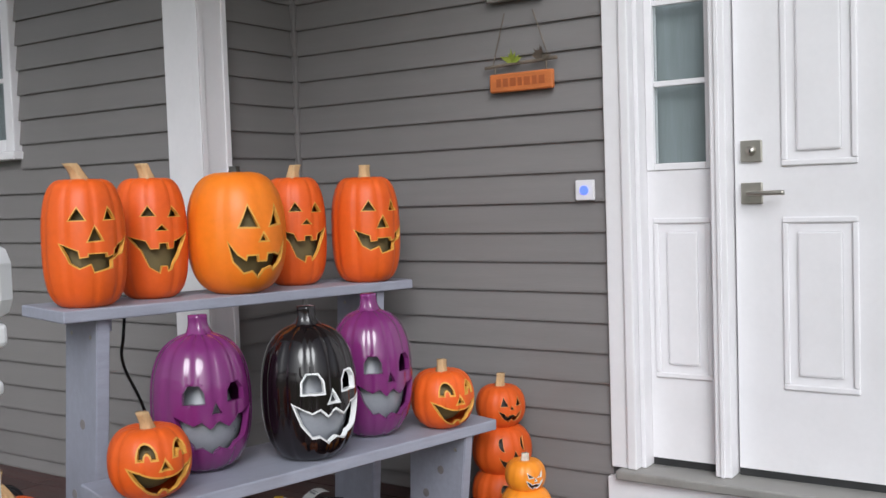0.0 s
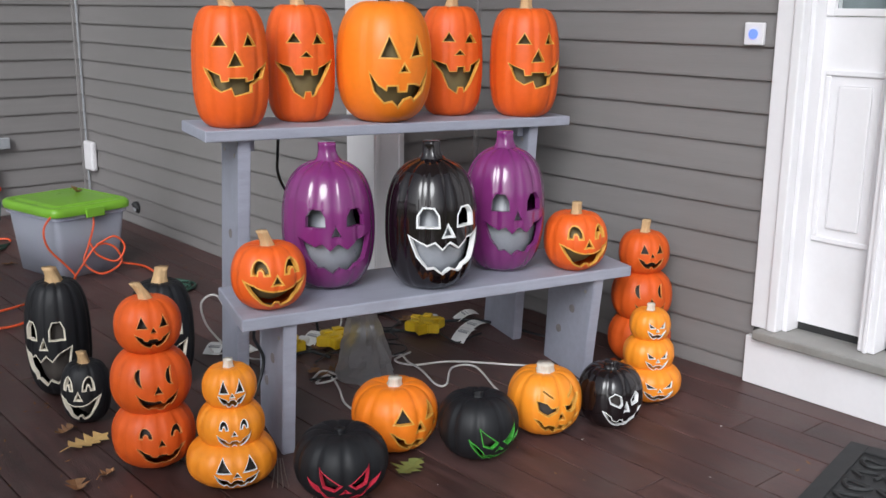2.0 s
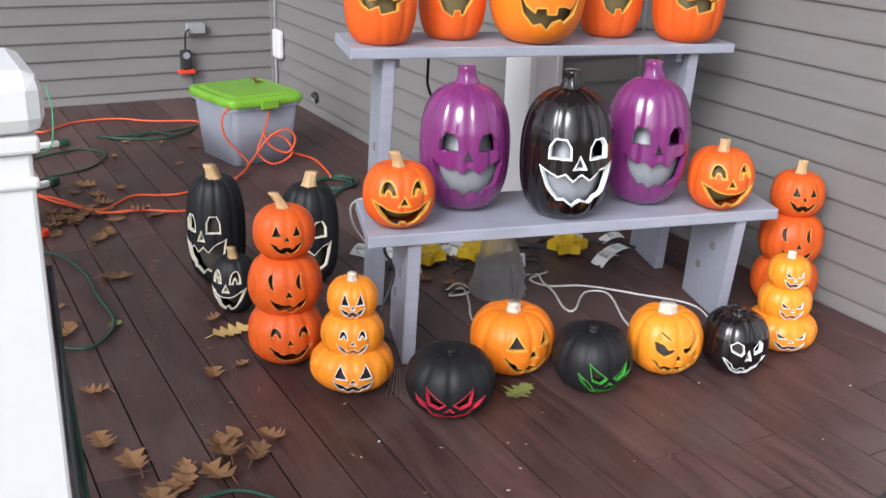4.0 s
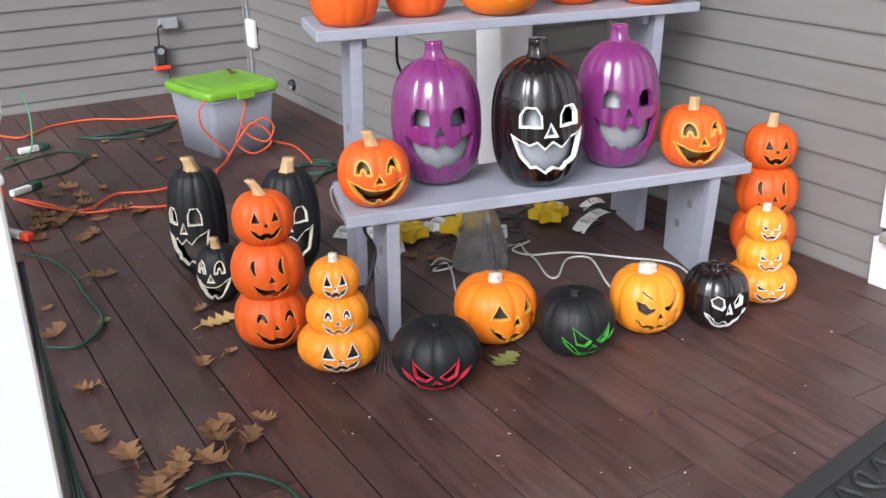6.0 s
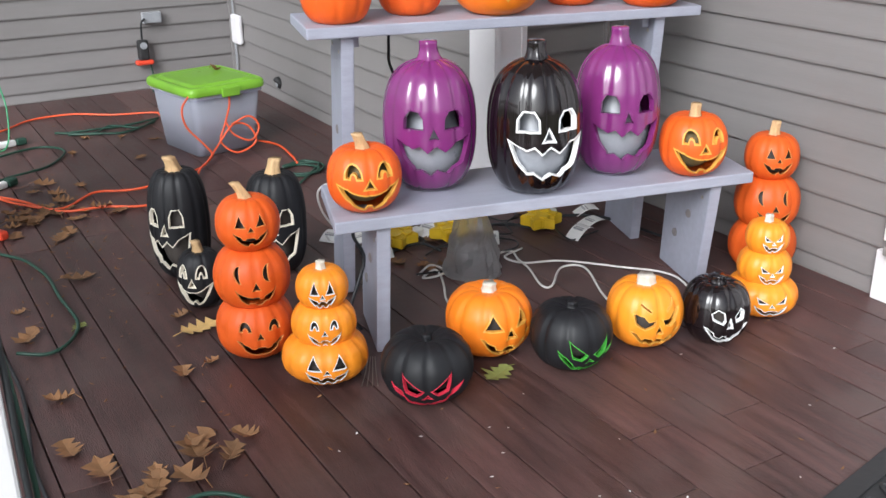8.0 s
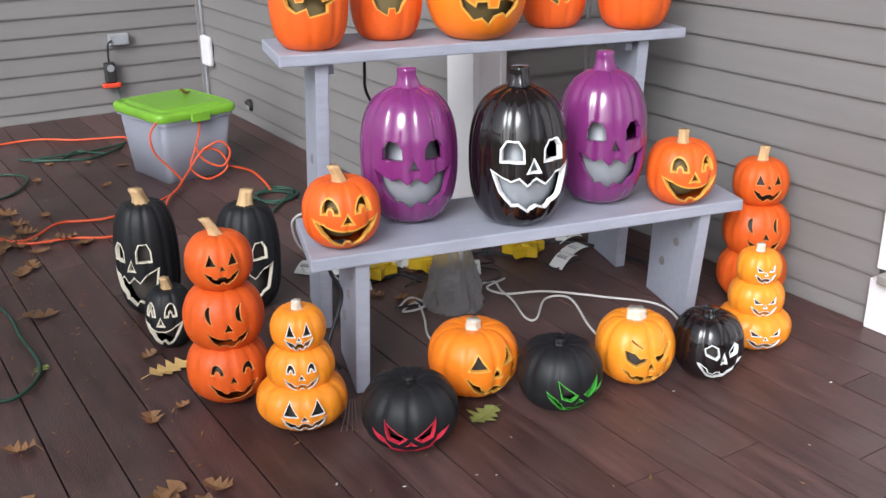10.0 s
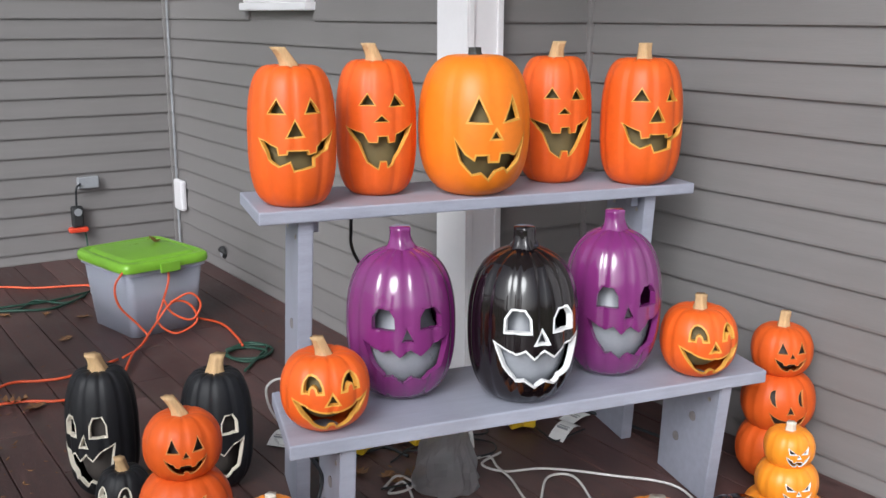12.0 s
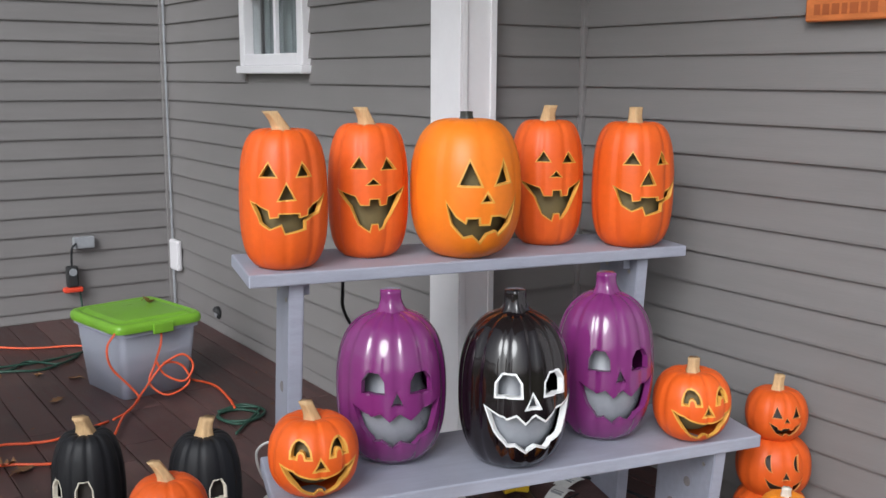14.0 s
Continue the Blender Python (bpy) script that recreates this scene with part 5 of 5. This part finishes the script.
LEAVES += [(random.uniform(-2.4, -1.5), random.uniform(-0.2, 2.4), random.uniform(0.03, 0.07)) for _ in range(14)]
for i, (x, y, size) in enumerate(LEAVES):
    leaf = part("oak_leaf", oak_leaf(size, random.choice((3, 4)), random.uniform(0.25, 0.8), i), OAK)
    leaf.matrix_basis = pose(x, y, FLOOR + 0.0015, random.uniform(-6, 6), random.uniform(-6, 6), random.uniform(0, 360))
    tagged(leaf, "dry brown lobed oak leaf on the deck", "leaf", "fallen oak leaves")
for nm, x, y, size, mat, rz, text in (("yellow_leaf", -1.86, -0.53, 0.12, YELLOW_LEAF, 10, "pale yellow oval leaf on the deck"), ("green_leaf", -2.16, -0.33, 0.05, GREEN_LEAF, 40, "small green leaf on the deck"),
                                      ("green_leaf", -1.28, -1.22, 0.10, GREEN_LEAF, 200, "yellow-green lobed leaf beside the orange pumpkin")):
    leaf = part(nm, oak_leaf(size, 4, 0.25, int(100 * size)), mat)
    leaf.matrix_basis = pose(x, y, FLOOR + 0.0015, 0, 0, rz)
    tagged(leaf, text, "leaf")
lid_leaf = part("oak_leaf", oak_leaf(0.07, 3, 0.9, 77), OAK)
lid_leaf.matrix_basis = pose(-1.10, 1.47, FLOOR + 0.332, 10, 20, 40)
tagged(lid_leaf, "dry brown leaf lying on the green lid", "leaf")
crumbs = bmesh.new()
for i in range(420):
    x, y = random.uniform(-2.5, -0.3), random.uniform(-2.2, 2.3)
    if i > 200:
        x, y = random.gauss(-2.1, 0.2), random.gauss(0.5, 0.7)
    a, s = random.uniform(0, 6.28), random.uniform(0.004, 0.013)
    u, v = Vector((math.cos(a), math.sin(a), 0)) * s, Vector((-math.sin(a), math.cos(a), 0)) * s * 0.35
    o = Vector((x, y, FLOOR + 0.0018))
    q = [crumbs.verts.new(o + k) for k in (-u, v, u + Vector((0, 0, 0.003)), -v)]
    crumbs.faces.new(q)
tagged(part("leaf_crumbs", crumbs, OAK), "dry leaf crumbs and needles strewn on the deck", "leaf litter", kind="stuff")

# tangle of black cords and a few leaves under the stand
random.seed(33)
for i in range(7):
    x, y, a = random.uniform(-1.1, -0.5), random.uniform(-0.45, -0.1), random.uniform(0, 6.28)
    pts = []
    for k in range(9):
        pts.append((x, y, FLOOR + 0.006 + 0.006 * (k % 3)))
        a += random.uniform(-1.3, 1.5)
        x, y = min(-0.3, max(-1.25, x + 0.08 * math.cos(a))), min(-0.04, max(-0.55, y + 0.08 * math.sin(a)))
    bm = bmesh.new()
    tube(bm, glide(pts, 6), 0.0032, 6)
    tagged(part("extension_cord", bm, CABLE_BLACK if i < 5 else CABLE_WHITE, None, "", True),
           ("black" if i < 5 else "white") + " thin cord tangled under the stand", "cord", "cords on the deck")
for i in range(9):
    leaf = part("oak_leaf", oak_leaf(random.uniform(0.05, 0.09), 3, 0.5, 200 + i), OAK)
    leaf.matrix_basis = pose(random.uniform(-1.15, -0.4), random.uniform(-0.6, -0.1), FLOOR + 0.0015, 4, -5, random.uniform(0, 360))
    tagged(leaf, "dry brown oak leaf under the stand", "leaf", "fallen oak leaves")
flecks = bmesh.new()
for i in range(26):
    x, y = random.uniform(-1.9, -0.4), random.uniform(-2.3, -1.25)
    a, s = random.uniform(0, 6.28), random.uniform(0.003, 0.007)
    u, v = Vector((math.cos(a), math.sin(a), 0)) * s, Vector((-math.sin(a), math.cos(a), 0)) * s * 0.45
    o = Vector((x, y, FLOOR + 0.0022))
    q = [flecks.verts.new(o + k) for k in (-u, v, u, -v)]
    flecks.faces.new(q)
tagged(part("pale_flecks", flecks, PAPER), "pale flecks of paint and chaff on the deck", "litter", kind="stuff")


# ---- deck boards ----
random.seed(4)
BOARD = 0.132
n_boards = 21
for i in range(n_boards):
    x1 = -0.001 - i * BOARD
    cuts = [-2.95, random.uniform(-2.2, -1.1), random.uniform(0.0, 1.3), BACK_Y]
    for a, c in zip(cuts, cuts[1:]):
        bm = boxed(x1 - BOARD + 0.004, a + 0.0015, -0.029, x1, c - 0.0015, -0.0005 - random.uniform(0, 0.001), 0.0015)
        part("deck_board", bm, DECK, deck)
